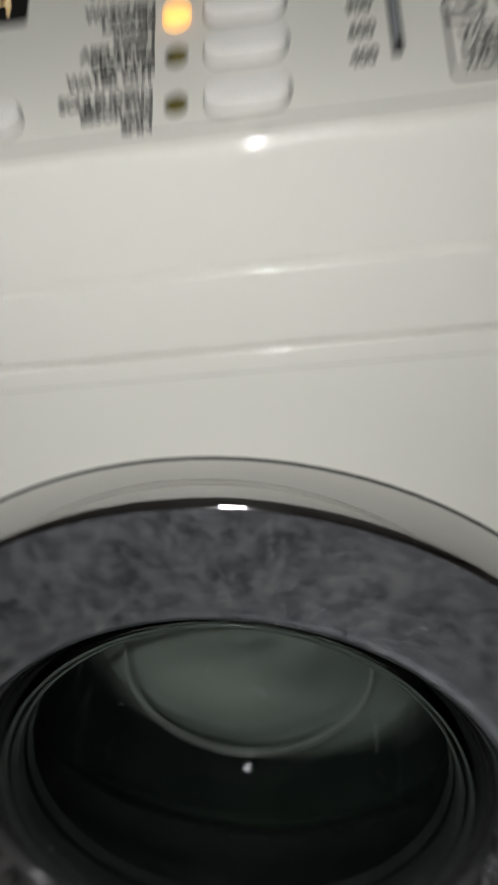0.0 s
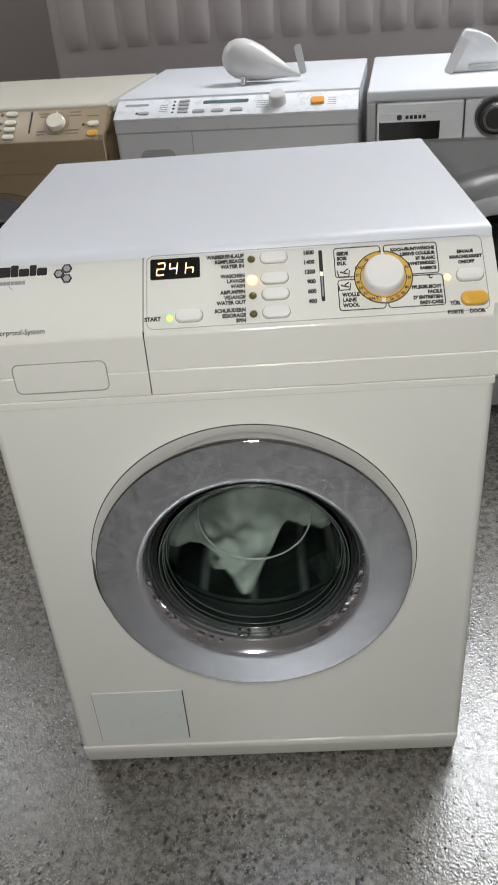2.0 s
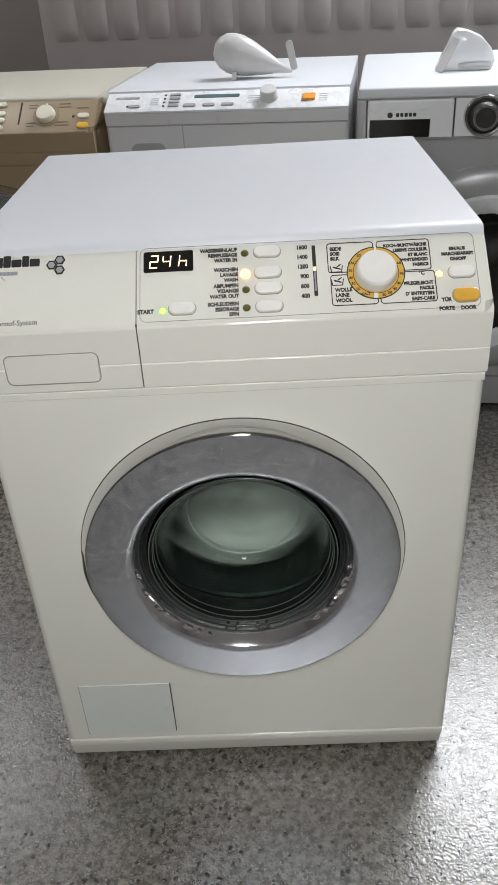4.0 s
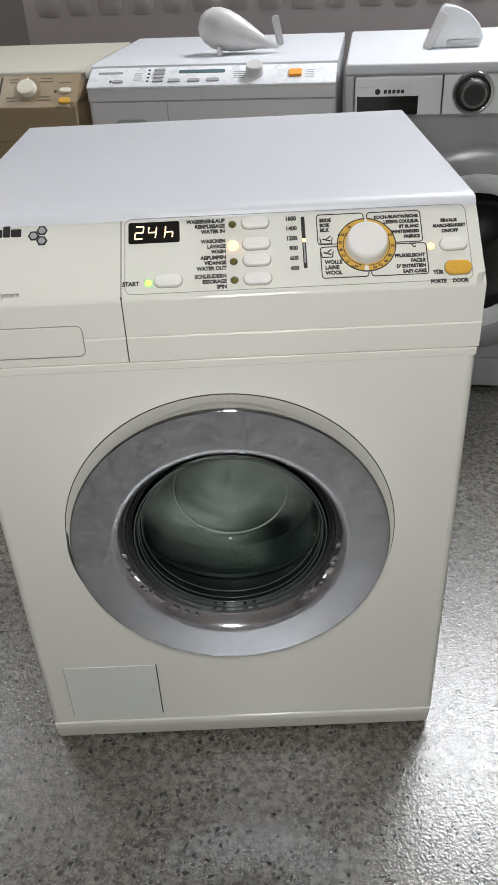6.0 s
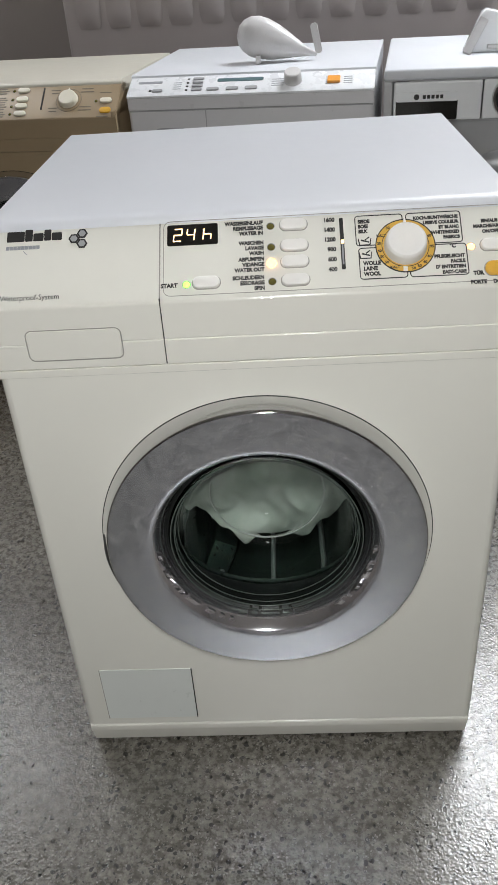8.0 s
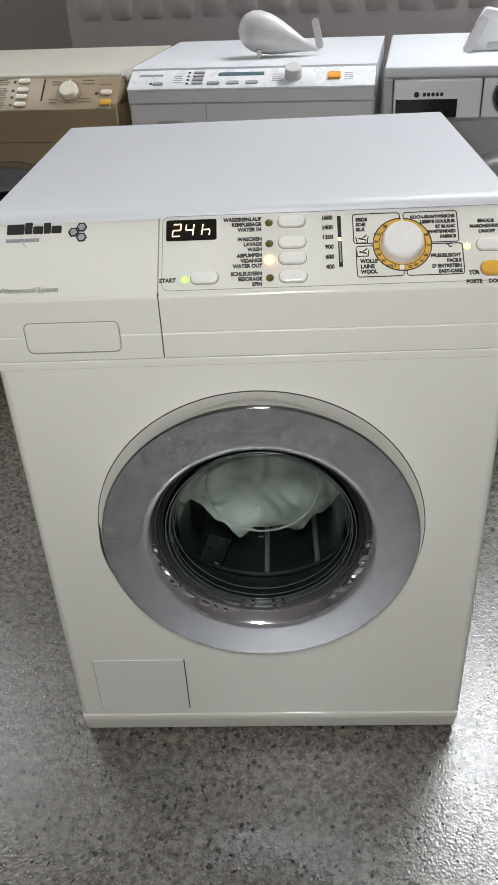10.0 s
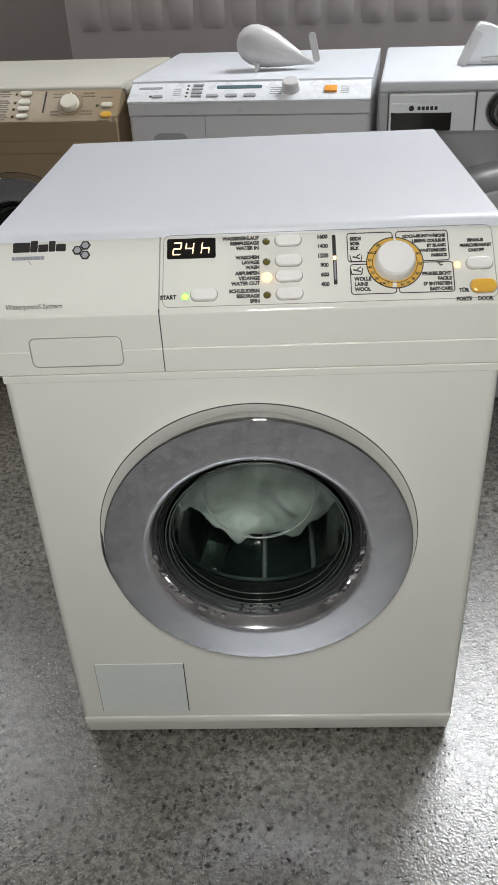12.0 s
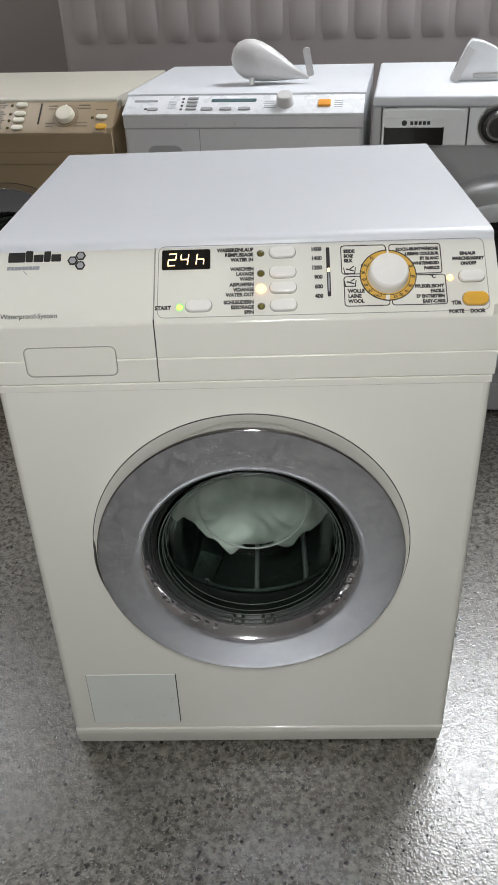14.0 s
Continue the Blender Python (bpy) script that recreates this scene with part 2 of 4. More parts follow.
# ---- mesh helpers ----


def part(name, bm, material, parent=None, label="", smooth=None):
    """Links a bmesh as one mesh object under a thing or part. smooth: the angle in degrees below which edges are rounded."""
    bmesh.ops.recalc_face_normals(bm, faces=bm.faces)
    mesh = bpy.data.meshes.new(name)
    bm.to_mesh(mesh)
    bm.free()
    mesh.materials.append(material)
    if smooth:
        mesh.shade_smooth()
        mesh.set_sharp_from_angle(angle=radians(smooth))
    ob = new(name, mesh)
    ob.parent = parent
    if label:
        tagged(ob, label)
    return ob


def thing(name, label, category, m=None, group="", kind=""):
    ob = new(name)
    ob.empty_display_size = 0.05
    if m is not None:
        ob.matrix_basis = m
    return tagged(ob, label, category, group, kind)


def box(x0, x1, y0, y1, z0, z1, r=0.0, seg=2, bm=None):
    out = bmesh.new()
    vs = [out.verts.new((x, y, z)) for x in (x0, x1) for y in (y0, y1) for z in (z0, z1)]
    for f in ((0, 1, 3, 2), (4, 6, 7, 5), (0, 4, 5, 1), (2, 3, 7, 6), (0, 2, 6, 4), (1, 5, 7, 3)):
        out.faces.new([vs[i] for i in f])
    if r:
        bmesh.ops.bevel(out, geom=list(out.edges), offset=r, segments=seg, affect="EDGES", profile=0.5)
    return out


def extrude_profile(profile, x0, x1, r=0.0, seg=2, close=True):
    """A closed outline in (y, z), drawn along x."""
    bm = bmesh.new()
    a = [bm.verts.new((x0, y, z)) for y, z in profile]
    b = [bm.verts.new((x1, y, z)) for y, z in profile]
    n = len(profile)
    for i in range(n):
        bm.faces.new((a[i], a[(i + 1) % n], b[(i + 1) % n], b[i]))
    if close:
        bm.faces.new(a)
        bm.faces.new(b[::-1])
    if r:
        ends = [e for e in bm.edges if e.is_manifold and (abs(e.verts[0].co.x - e.verts[1].co.x) < 1e-6)]
        bmesh.ops.bevel(bm, geom=ends, offset=r, segments=seg, affect="EDGES", profile=0.5)
    return bm


def lathe(profile, n=96, cx=0.0, cz=0.0, closed=False):
    """Turns a line of (radius, y) round the y axis through (cx, cz)."""
    bm = bmesh.new()
    rings = []
    for r, y in profile:
        if r < 1e-6:
            rings.append([bm.verts.new((cx, y, cz))])
        else:
            rings.append([bm.verts.new((cx + r * math.cos(2 * math.pi * i / n), y, cz + r * math.sin(2 * math.pi * i / n))) for i in range(n)])
    pairs = list(zip(rings, rings[1:])) + ([(rings[-1], rings[0])] if closed else [])
    for a, b in pairs:
        for i in range(n):
            j = (i + 1) % n
            if len(a) == 1 and len(b) > 1:
                bm.faces.new((a[0], b[i], b[j]))
            elif len(b) == 1 and len(a) > 1:
                bm.faces.new((a[i], b[0], a[j]))
            elif len(a) > 1:
                bm.faces.new((a[i], b[i], b[j], a[j]))
    return bm


def rounded_outline(w, h, r, n=6):
    pts = []
    for cx, cy, a0 in ((w / 2 - r, h / 2 - r, 0), (-w / 2 + r, h / 2 - r, 90), (-w / 2 + r, -h / 2 + r, 180), (w / 2 - r, -h / 2 + r, 270)):
        for i in range(n + 1):
            a = radians(a0 + 90 * i / n)
            pts.append((cx + r * math.cos(a), cy + r * math.sin(a)))
    return pts


def plate(outline, lo, hi, m=None, soft=0.0):
    """An outline in (x, y) raised from lo to hi along z, with an optional rounded upper rim, then posed by m."""
    bm = bmesh.new()
    rows = [[(x, y, lo) for x, y in outline]]
    if soft:
        for k in range(4):
            a = radians(90 * k / 3)
            inset, z = soft * (1 - math.cos(a)), hi - soft + soft * math.sin(a)
            rows.append([(x * (1 - inset / max(0.004, abs(x) + 1e-9)) if abs(x) > inset else x * 0.5,
                          y * (1 - inset / max(0.004, abs(y) + 1e-9)) if abs(y) > inset else y * 0.5, z) for x, y in outline])
    else:
        rows.append([(x, y, hi) for x, y in outline])
    rings = [[bm.verts.new(p) for p in row] for row in rows]
    n = len(outline)
    for a, b in zip(rings, rings[1:]):
        for i in range(n):
            bm.faces.new((a[i], a[(i + 1) % n], b[(i + 1) % n], b[i]))
    bm.faces.new(rings[0][::-1])
    bm.faces.new(rings[-1])
    if m is not None:
        bm.transform(m)
    return bm


def outline_band(outline, width, hi, m=None):
    """A thin closed line along an outline."""
    bm = bmesh.new()
    n = len(outline)
    rows = []
    for i in range(n):
        p, q, s = Vector(outline[i - 1]), Vector(outline[i]), Vector(outline[(i + 1) % n])
        d = (s - p).normalized()
        side = Vector((-d.y, d.x)) * width / 2
        rows.append([bm.verts.new((*(q + side), hi)), bm.verts.new((*(q - side), hi)), bm.verts.new((*(q - side), 0)), bm.verts.new((*(q + side), 0))])
    for i in range(n):
        a, b = rows[i], rows[(i + 1) % n]
        for k in range(4):
            bm.faces.new((a[k], b[k], b[(k + 1) % 4], a[(k + 1) % 4]))
    if m is not None:
        bm.transform(m)
    return bm


def merge(*parts):
    bm = bmesh.new()
    for p in parts:
        mesh = bpy.data.meshes.new("piece")
        p.to_mesh(mesh)
        p.free()
        bm.from_mesh(mesh)
        bpy.data.meshes.remove(mesh)
    return bm


def letters(lines, size, m, align="LEFT", gap=1.0, depth=0.0002, bold=0.0):
    """Lines of text as one mesh, flat in xy, posed by m; the first line's baseline is at the origin."""
    parts = []
    for i, text in enumerate(lines):
        curve = bpy.data.curves.new("text", "FONT")
        curve.body, curve.size, curve.align_x, curve.extrude, curve.offset, curve.resolution_u = text, size, align, depth, bold, 3
        ob = bpy.data.objects.new("text", curve)
        scene.collection.objects.link(ob)
        graph = bpy.context.evaluated_depsgraph_get()
        mesh = bpy.data.meshes.new_from_object(ob.evaluated_get(graph))
        bpy.data.objects.remove(ob)
        bpy.data.curves.remove(curve)
        bm = bmesh.new()
        bm.from_mesh(mesh)
        bpy.data.meshes.remove(mesh)
        bm.transform(m @ Matrix.Translation((0, -i * gap, 0)))
        parts.append(bm)
    return merge(*parts)


# ---- the room ----
# the room and the row of machines along its wall stand askew to the machine in front
ROOM = pose(0, 0, 0, 0, 0, -8.6)
ROW = ROOM @ pose(-0.21, 1.187, 0)


def room():
    floor = part("floor", box(-3.6, 3.6, -3.6, 2.08, -0.12, 0.0), M["floor"])
    floor.matrix_basis = ROOM
    tagged(floor, "grey speckled vinyl floor with dark and white chips", "floor", kind="structure")
    for name, b in (("wall_north", (-3.6, 3.6, 2.08, 2.22, 0, 2.6)), ("wall_south", (-3.6, 3.6, -3.74, -3.6, 0, 2.6)),
                    ("wall_west", (-3.74, -3.6, -3.74, 2.22, 0, 2.6)), ("wall_east", (3.6, 3.74, -3.74, 2.22, 0, 2.6))):
        wall = part(name, box(*b), M["wall"])
        wall.matrix_basis = ROOM
        tagged(wall, "plain taupe painted wall", "wall", kind="structure")
    ceiling = part("ceiling", box(-3.74, 3.74, -3.74, 2.22, 2.6, 2.7), M["ceiling"])
    ceiling.matrix_basis = ROOM
    tagged(ceiling, "off-white painted ceiling", "ceiling", kind="structure")
    for name, eye, target, sx, sy, watts, colour in LAMPS:
        light = thing("ceiling_light", "flat white ceiling light with a frosted diffuser", "lamp", pose(eye[0], eye[1], 2.6), group="ceiling lights")
        part("housing", box(-sx / 2 - 0.03, sx / 2 + 0.03, -sy / 2 - 0.03, sy / 2 + 0.03, -0.1, 0, 0.008), M["white"], light)
        part("diffuser", box(-sx / 2, sx / 2, -sy / 2, sy / 2, -0.112, -0.1, 0.003), M["tube"], light, "frosted white diffuser")


def ribbed_panel():
    """A grey pressed panel on the rear wall, with upright ribs that end in round feet."""
    x0, x1, z0, z1, y = -0.737, 2.9, 0.45, 2.3, 0.79
    root = thing("ribbed_panel", "grey pressed metal wall panel with upright rounded ribs", "panel", ROW, kind="structure")
    part("sheet", box(x0, x1, y, y + 0.06, z0, z1, 0.012, 3), M["shutter"], root)
    n, foot, top = 22, 0.862, 2.24
    pitch = 0.102
    bm = bmesh.new()
    w, d = 0.082, 0.0075
    cols = 9
    rows = [foot + 0.0, foot + 0.010, foot + 0.025, foot + 0.045, foot + 0.075, top]
    shape = [0.0, 0.35, 0.7, 0.92, 1.0, 1.0]
    verts = []
    for z, s in zip(rows, shape):
        line = []
        for i in range(cols):
            u = -1 + 2 * i / (cols - 1)
            lift = max(0.0, 1 - abs(u) ** 2.6) * s
            line.append(bm.verts.new((u * w / 2 * (0.72 + 0.28 * min(1, s + 0.2)), -d * lift, z)))
        verts.append(line)
    for a, b in zip(verts, verts[1:]):
        for i in range(cols - 1):
            bm.faces.new((a[i], a[i + 1], b[i + 1], b[i]))
    rib = part("rib", bm, M["shutter"], root, smooth=60)
    rib.matrix_basis = pose(x0 + 0.085, y - 0.001, 0)
    for i in range(1, n + 13):
        ob = new("rib", rib.data)
        ob.parent = root
        ob.matrix_basis = pose(x0 + 0.085 + pitch * i, y - 0.001, 0)


# ---- the front-loading machine with a round chromed door ----
PANEL_FOOT, SLOPE = 0.763, 1.15
PLAN_X = (-0.3015, -0.0885, -0.0808, -0.0602, -0.0243, 0.0345, 0.1115, 0.2475, 0.3015)
TRUE_X = (-0.3015, -0.0999, -0.0948, -0.0695, -0.0373, 0.0257, 0.1050, 0.2452, 0.3015)
STRETCH = 1.13


def plan_x(x):
    """From the layout plan of the control panel to its place on the machine."""
    return float(np.interp(x, PLAN_X, TRUE_X))


def plan_z(z):
    return 0.7742 + 0.8745 * (z - 0.7765)


def on_panel(x, z, lift=0.0):
    """A pose on the sloped control panel: x to the right, y up the slope, z out of it."""
    a = math.degrees(math.atan(SLOPE))
    n = Vector((0, -math.cos(radians(a)), math.sin(radians(a))))
    z = plan_z(z)
    p = Vector((plan_x(x), (z - PANEL_FOOT) * SLOPE, z)) + n * lift
    return pose(*p, 90 - a)


def up_slope(dz):
    return 0.8745 * dz * math.hypot(1, SLOPE)


def front_plate(cx, cz, r, x1, z0, z1, depth=0.02, n=96):
    """A front sheet with a round opening and a rolled edge."""
    bm = bmesh.new()
    corners = [math.atan2(z - cz, x - cx) for x in (-x1, x1) for z in (z0, z1)]
    angles = sorted([2 * math.pi * i / n - math.pi for i in range(n)] + corners)
    inner, outer, back = [], [], []
    for a in angles:
        c, s = math.cos(a), math.sin(a)
        k = min((x1 - cx) / c if c > 1e-9 else 1e9, (-x1 - cx) / c if c < -1e-9 else 1e9,
                (z1 - cz) / s if s > 1e-9 else 1e9, (z0 - cz) / s if s < -1e-9 else 1e9)
        inner.append(bm.verts.new((cx + r * c, 0, cz + r * s)))
        outer.append(bm.verts.new((cx + k * c, 0, cz + k * s)))
        back.append(bm.verts.new((cx + (r - 0.004) * c, depth, cz + (r - 0.004) * s)))
    m = len(angles)
    for i in range(m):
        j = (i + 1) % m
        bm.faces.new((inner[i], inner[j], outer[j], outer[i]))
        bm.faces.new((back[i], back[j], inner[j], inner[i]))
    return bm


def rounded_shell(x1, y0, y1, z0, z1, r=0.011, n=5):
    """The two sides and the rear of a cabinet, with rounded upright front corners."""
    pts = []
    for i in range(n + 1):
        a = radians(90 * i / n)
        pts.append((-x1 + r - r * math.sin(a), y0 + r - r * math.cos(a)))
    right = [(-x, y) for x, y in pts[::-1]]
    line = pts + [(-x1, y1 - 0.004), (-x1 + 0.004, y1), (x1 - 0.004, y1), (x1, y1 - 0.004)] + right
    bm = bmesh.new()
    a = [bm.verts.new((x, y, z0)) for x, y in line]
    b = [bm.verts.new((x, y, z1)) for x, y in line]
    for i in range(len(line) - 1):
        bm.faces.new((a[i], a[i + 1], b[i + 1], b[i]))
    return bm


def washing_machine(root, skin, panel_skin, top_skin, knob_skin, print_skin, full=True):
    X, D, CX, CZ = 0.3015, 0.559, 0.002, 0.4435
    # cabinet
    part("cabinet", rounded_shell(X, 0.0, D, 0.034, 0.775), skin, root, smooth=40)
    part("front_panel", front_plate(CX, CZ - 0.023, 0.209, X - 0.011, 0.052, 0.6750), skin, root)
    part("upper_cabinet", box(-X + 0.001, X - 0.001, 0.115, D - 0.002, 0.7755, 0.8075), skin, root)
    part("base", box(-X + 0.006, X - 0.006, 0.031, D, 0.012, 0.034), M["rubber"], root)
    shoulder = [(-0.0015 + 0.0035 * (1 - math.cos(radians(a))), 0.0470 + 0.0035 * math.sin(radians(a))) for a in range(0, 71, 7)]
    part("plinth", extrude_profile(shoulder + [(0.03, 0.0505), (0.03, 0.006), (0.0085, 0.006), (0.0035, 0.024), (0.0015, 0.034), (-0.001, 0.036), (-0.0015, 0.0375), (-0.0015, 0.0465)], -X + 0.004, X - 0.004), panel_skin, root, smooth=24)
    for sx in (-1, 1):
        for y in (0.05, D - 0.06):
            part("foot", lathe([(0, -0.006), (0.018, -0.006), (0.018, 0.006), (0, 0.006)], 20), M["rubber"], root).matrix_basis = pose(sx * 0.25, y, 0.006, 90)
    if full:
        part("service_flap", plate(rounded_outline(0.139, 0.109, 0.002, 2), -0.002, 0.0012, pose(-0.194, 0, 0.1210, 90)), M["flap"], root, "slightly cooler white service flap")
        part("flap_gap", plate([(-0.0007, -0.055), (0.0007, -0.055), (0.0007, 0.055), (-0.0007, 0.055)], 0.0, 0.0014, pose(-0.1240, 0, 0.1210, 90)), M["gap"], root)
        part("flap_gap", plate([(-0.0005, -0.055), (0.0005, -0.055), (0.0005, 0.055), (-0.0005, 0.055)], 0.0, 0.0013, pose(-0.2640, 0, 0.1210, 90)), M["seam"], root)
    # lid
    lid = [(0.0745, 0.8215), (0.0758, 0.8300), (0.0800, 0.8348), (0.0950, 0.8360), (D - 0.01, 0.8360), (D + 0.003, 0.833), (D + 0.006, 0.826), (D + 0.006, 0.808), (0.0745, 0.808)]
    bm = extrude_profile(lid, -X, X, 0.0)
    rear = [e for e in bm.edges if all(v.co.y > D - 0.02 and v.co.z > 0.8 for v in e.verts) and abs(e.verts[0].co.x - e.verts[1].co.x) < 1e-3 and abs(e.verts[0].co.z - e.verts[1].co.z) > 0.004]
    bmesh.ops.bevel(bm, geom=rear, offset=0.012, segments=4, affect="EDGES", profile=0.5)
    part("lid", bm, top_skin, root, smooth=50)
    # sloped control panel in two pieces, and the fascia strip below it
    slope = lambda z: (z - PANEL_FOOT) * SLOPE
    sec = [(slope(0.764), 0.764), (slope(0.8235), 0.8235), (slope(0.8275) + 0.002, 0.8262), (slope(0.8275) + 0.008, 0.8268), (0.11, 0.8268), (0.11, 0.764)]
    SX = -0.0999
    part("drawer_front", extrude_profile(sec, -X, SX - 0.0008, 0.0), panel_skin, root, smooth=30)
    part("control_panel", extrude_profile(sec, SX + 0.0008, X, 0.0), panel_skin, root, smooth=30)
    bend = [(-0.0002 + 0.005 * (1 - math.cos(radians(a))), 0.7592 + 0.005 * math.sin(radians(a))) for a in range(0, 66, 5)]
    step = [(-0.0011 + 0.0014 * (1 - math.cos(radians(a))), 0.7153 + 0.0014 * math.sin(radians(a))) for a in range(0, 81, 10)]
    low = [(-0.0002, 0.7182), (-0.0002, 0.7586)] + bend + [(0.03, 0.765), (0.03, 0.6858), (0.0, 0.6858), (-0.0011, 0.6868), (-0.0011, 0.7148)] + step + [(0.0006, 0.7172)]
    part("drawer_fascia", extrude_profile(low, -X, SX - 0.0007), panel_skin, root, smooth=24)
    part("fascia", extrude_profile(low, SX + 0.0007, X), panel_skin, root, smooth=24)
    lip = [(-0.0007, 0.6756), (-0.0007, 0.6829)] + [(-0.0007 + 0.0014 * (1 - math.cos(radians(a))), 0.6834 + 0.0014 * math.sin(radians(a))) for a in range(0, 81, 10)] + [(0.0010, 0.6850), (0.03, 0.6850), (0.03, 0.6751), (0.0, 0.6751)]
    part("trim", extrude_profile(lip, -X + 0.002, X - 0.002), panel_skin, root, smooth=24)
    part("seam", box(SX - 0.0009, SX + 0.0009, 0.0012, 0.02, 0.6855, 0.765), M["gap"], root)
    part("seam", extrude_profile([(slope(0.764) + 0.0015, 0.764), (slope(0.8262) + 0.0015, 0.8262), (0.1, 0.8262), (0.1, 0.764)], SX - 0.001, SX + 0.001), M["seam"], root)
    grip = rounded_outline(0.1085, 0.0365, 0.007, 5)
    gm = pose(-0.203, -0.0011, 0.7158, 90)
    part("drawer_grip", plate(grip, -0.004, 0.0012, gm, 0.001), panel_skin, root)
    part("grip_joint", outline_band(rounded_outline(0.110, 0.038, 0.0075, 5), 0.0011, 0.0003, gm), M["seam"], root)
    ink = print_skin
    # display and buttons
    disp = part("display", plate(rounded_outline(0.0576, up_slope(0.0198), 0.0022, 3), -0.002, 0.0006, on_panel(-0.0525, 0.8242)), M["display"], root, "black display window with lit digits")
    seg = []

    def bar(x, y, w, h):
        sk = 0.13
        seg.append(plate([(x - w / 2 + sk * (y - h / 2), y - h / 2), (x + w / 2 + sk * (y - h / 2), y - h / 2), (x + w / 2 + sk * (y + h / 2), y + h / 2), (x - w / 2 + sk * (y + h / 2), y + h / 2)], 0.0006, 0.0009, on_panel(-0.0525, 0.8242) @ Matrix.Diagonal((1.02, 1.15, 1, 1))))

    def digit(x, which):
        w, h, t = 0.0085, 0.0066, 0.00125
        spots = dict(a=(0, h, w, t), g=(0, 0, w, t), d=(0, -h, w, t), f=(-w / 2, h / 2, t, h - t), b=(w / 2, h / 2, t, h - t), e=(-w / 2, -h / 2, t, h - t), c=(w / 2, -h / 2, t, h - t))
        for k in which:
            dx, dy, ww, hh = spots[k]
            bar(x + dx, dy, ww, hh)
    if full:
        digit(-0.0163, "abged")
        digit(-0.0020, "fgbc")
        digit(0.0165, "fegc")
        for piece in seg:
            part("digit_segment", piece, M["digits"], disp, "pale lit display segment")

    def button(x, z, w, h, material, name="button"):
        b = part(name, plate(rounded_outline(w, h, h * 0.47, 6), -0.001, 0.0042, on_panel(x, z), 0.0016), material, root, smooth=50)
        part("bezel", outline_band(rounded_outline(w + 0.0012, h + 0.0012, (h + 0.0012) * 0.47, 6), 0.0009, 0.0004, on_panel(x, z)), M["seam"], b)
        return b

    def led(x, z, material, name="indicator"):
        ob = part(name, lathe([(0.0048, -0.0006), (0.0042, -0.0004), (0.0040, 0.0006)], 20), M["seam"], root)
        ob.matrix_basis = on_panel(x, z) @ pose(0, 0, 0, -90)
        dome = part("lens", lathe([(0.0042, 0.0), (0.0037, -0.0012), (0.002, -0.002), (0, -0.0023)], 20), material, ob, smooth=60)
        return ob
    LEDZ = (0.8283, 0.8085, 0.7935, 0.7765)
    for z in LEDZ:
        button(0.0595, z + 0.0005, 0.0303, 0.0138, knob_skin)
        led(0.0345, z, M["lens"])
    button(-0.0355, 0.7785, 0.0303, 0.0142, knob_skin, "start_button")
    led(-0.0602, 0.7775, M["greenlight"] if full else M["lens"], "start_indicator")
    button(0.2715, 0.8003, 0.0292, 0.0138, knob_skin, "power_button")
    led(0.2475, 0.7995, M["amberlight"] if full else M["lens"], "power_indicator")
    button(0.2735, 0.7785, 0.0292, 0.0165, M["amber"], "door_button")
    # dial
    dc = on_panel(0.1785, 0.8035) @ Matrix.Scale(1.06, 4)
    n = 64
    ringpts = [(math.cos(2 * math.pi * i / n), math.sin(2 * math.pi * i / n)) for i in range(n)]
    ring = bmesh.new()
    lo = [ring.verts.new((0.0303 * c, 0.0303 * s, 0.0005)) for c, s in ringpts]
    li = [ring.verts.new((0.018 * c, 0.018 * s, 0.0005)) for c, s in ringpts]
    for i in range(n):
        ring.faces.new((lo[i], lo[(i + 1) % n], li[(i + 1) % n], li[i]))
    ring.transform(dc)
    scale = part("dial_scale", ring, M["gold"] if full else M["beige"], root, "gold printed scale ring")
    part("scale_line", merge(outline_band([(0.0306 * c, 0.0306 * s) for c, s in ringpts], 0.0011, 0.0008, dc), outline_band([(0.0243 * c, 0.0243 * s) for c, s in ringpts], 0.0007, 0.0008, dc)), ink, scale)
    knob = part("dial", lathe([(0.0226, 0.0), (0.0222, -0.002), (0.0212, -0.0105), (0.0204, -0.0125), (0.0188, -0.0138), (0.010, -0.014), (0, -0.014)], 64), knob_skin, root, smooth=35)
    knob.matrix_basis = dc @ pose(0, 0, 0, -90)
    tick = plate([(-0.0027, 0.014), (0.0027, 0.014), (0.0006, 0.0285), (-0.0006, 0.0285)], 0.0, 0.0085)
    tm = part("pointer", tick, knob_skin, knob)
    tm.matrix_basis = pose(0, 0, 0, 90)
    if full:
        part("marker", plate([(-0.0022, -0.030), (0.0022, -0.030), (0.0022, -0.0245), (-0.0022, -0.0245)], 0.0005, 0.0012, dc @ pose(0, 0, 0, 0, 0, -4)), knob_skin, scale)
        nums = []
        for a, s in ((-30, "30"), (-47, "40"), (-62, "50"), (-14, ""), (22, "60"), (8, ""), (-5, "95"), (-76, "50"), (205, "50"), (190, "40"), (172, "30"), (152, "KALT"), (128, "30"), (222, "50"), (243, "KALT"), (330, "40")):
            if s:
                x, y = 0.0274 * math.cos(radians(a)), 0.0274 * math.sin(radians(a))
                nums.append(letters([s], 0.0042, dc @ pose(x, y - 0.0015, 0.0006), "CENTER", bold=0.00012))
        part("scale_numbers", merge(*nums), ink, scale)
        # speed bar
        part("speed_bar", plate(rounded_outline(0.0042, up_slope(0.048), 0.001, 2), 0, 0.0007, on_panel(0.1115, 0.8085)), M["ink"], root)
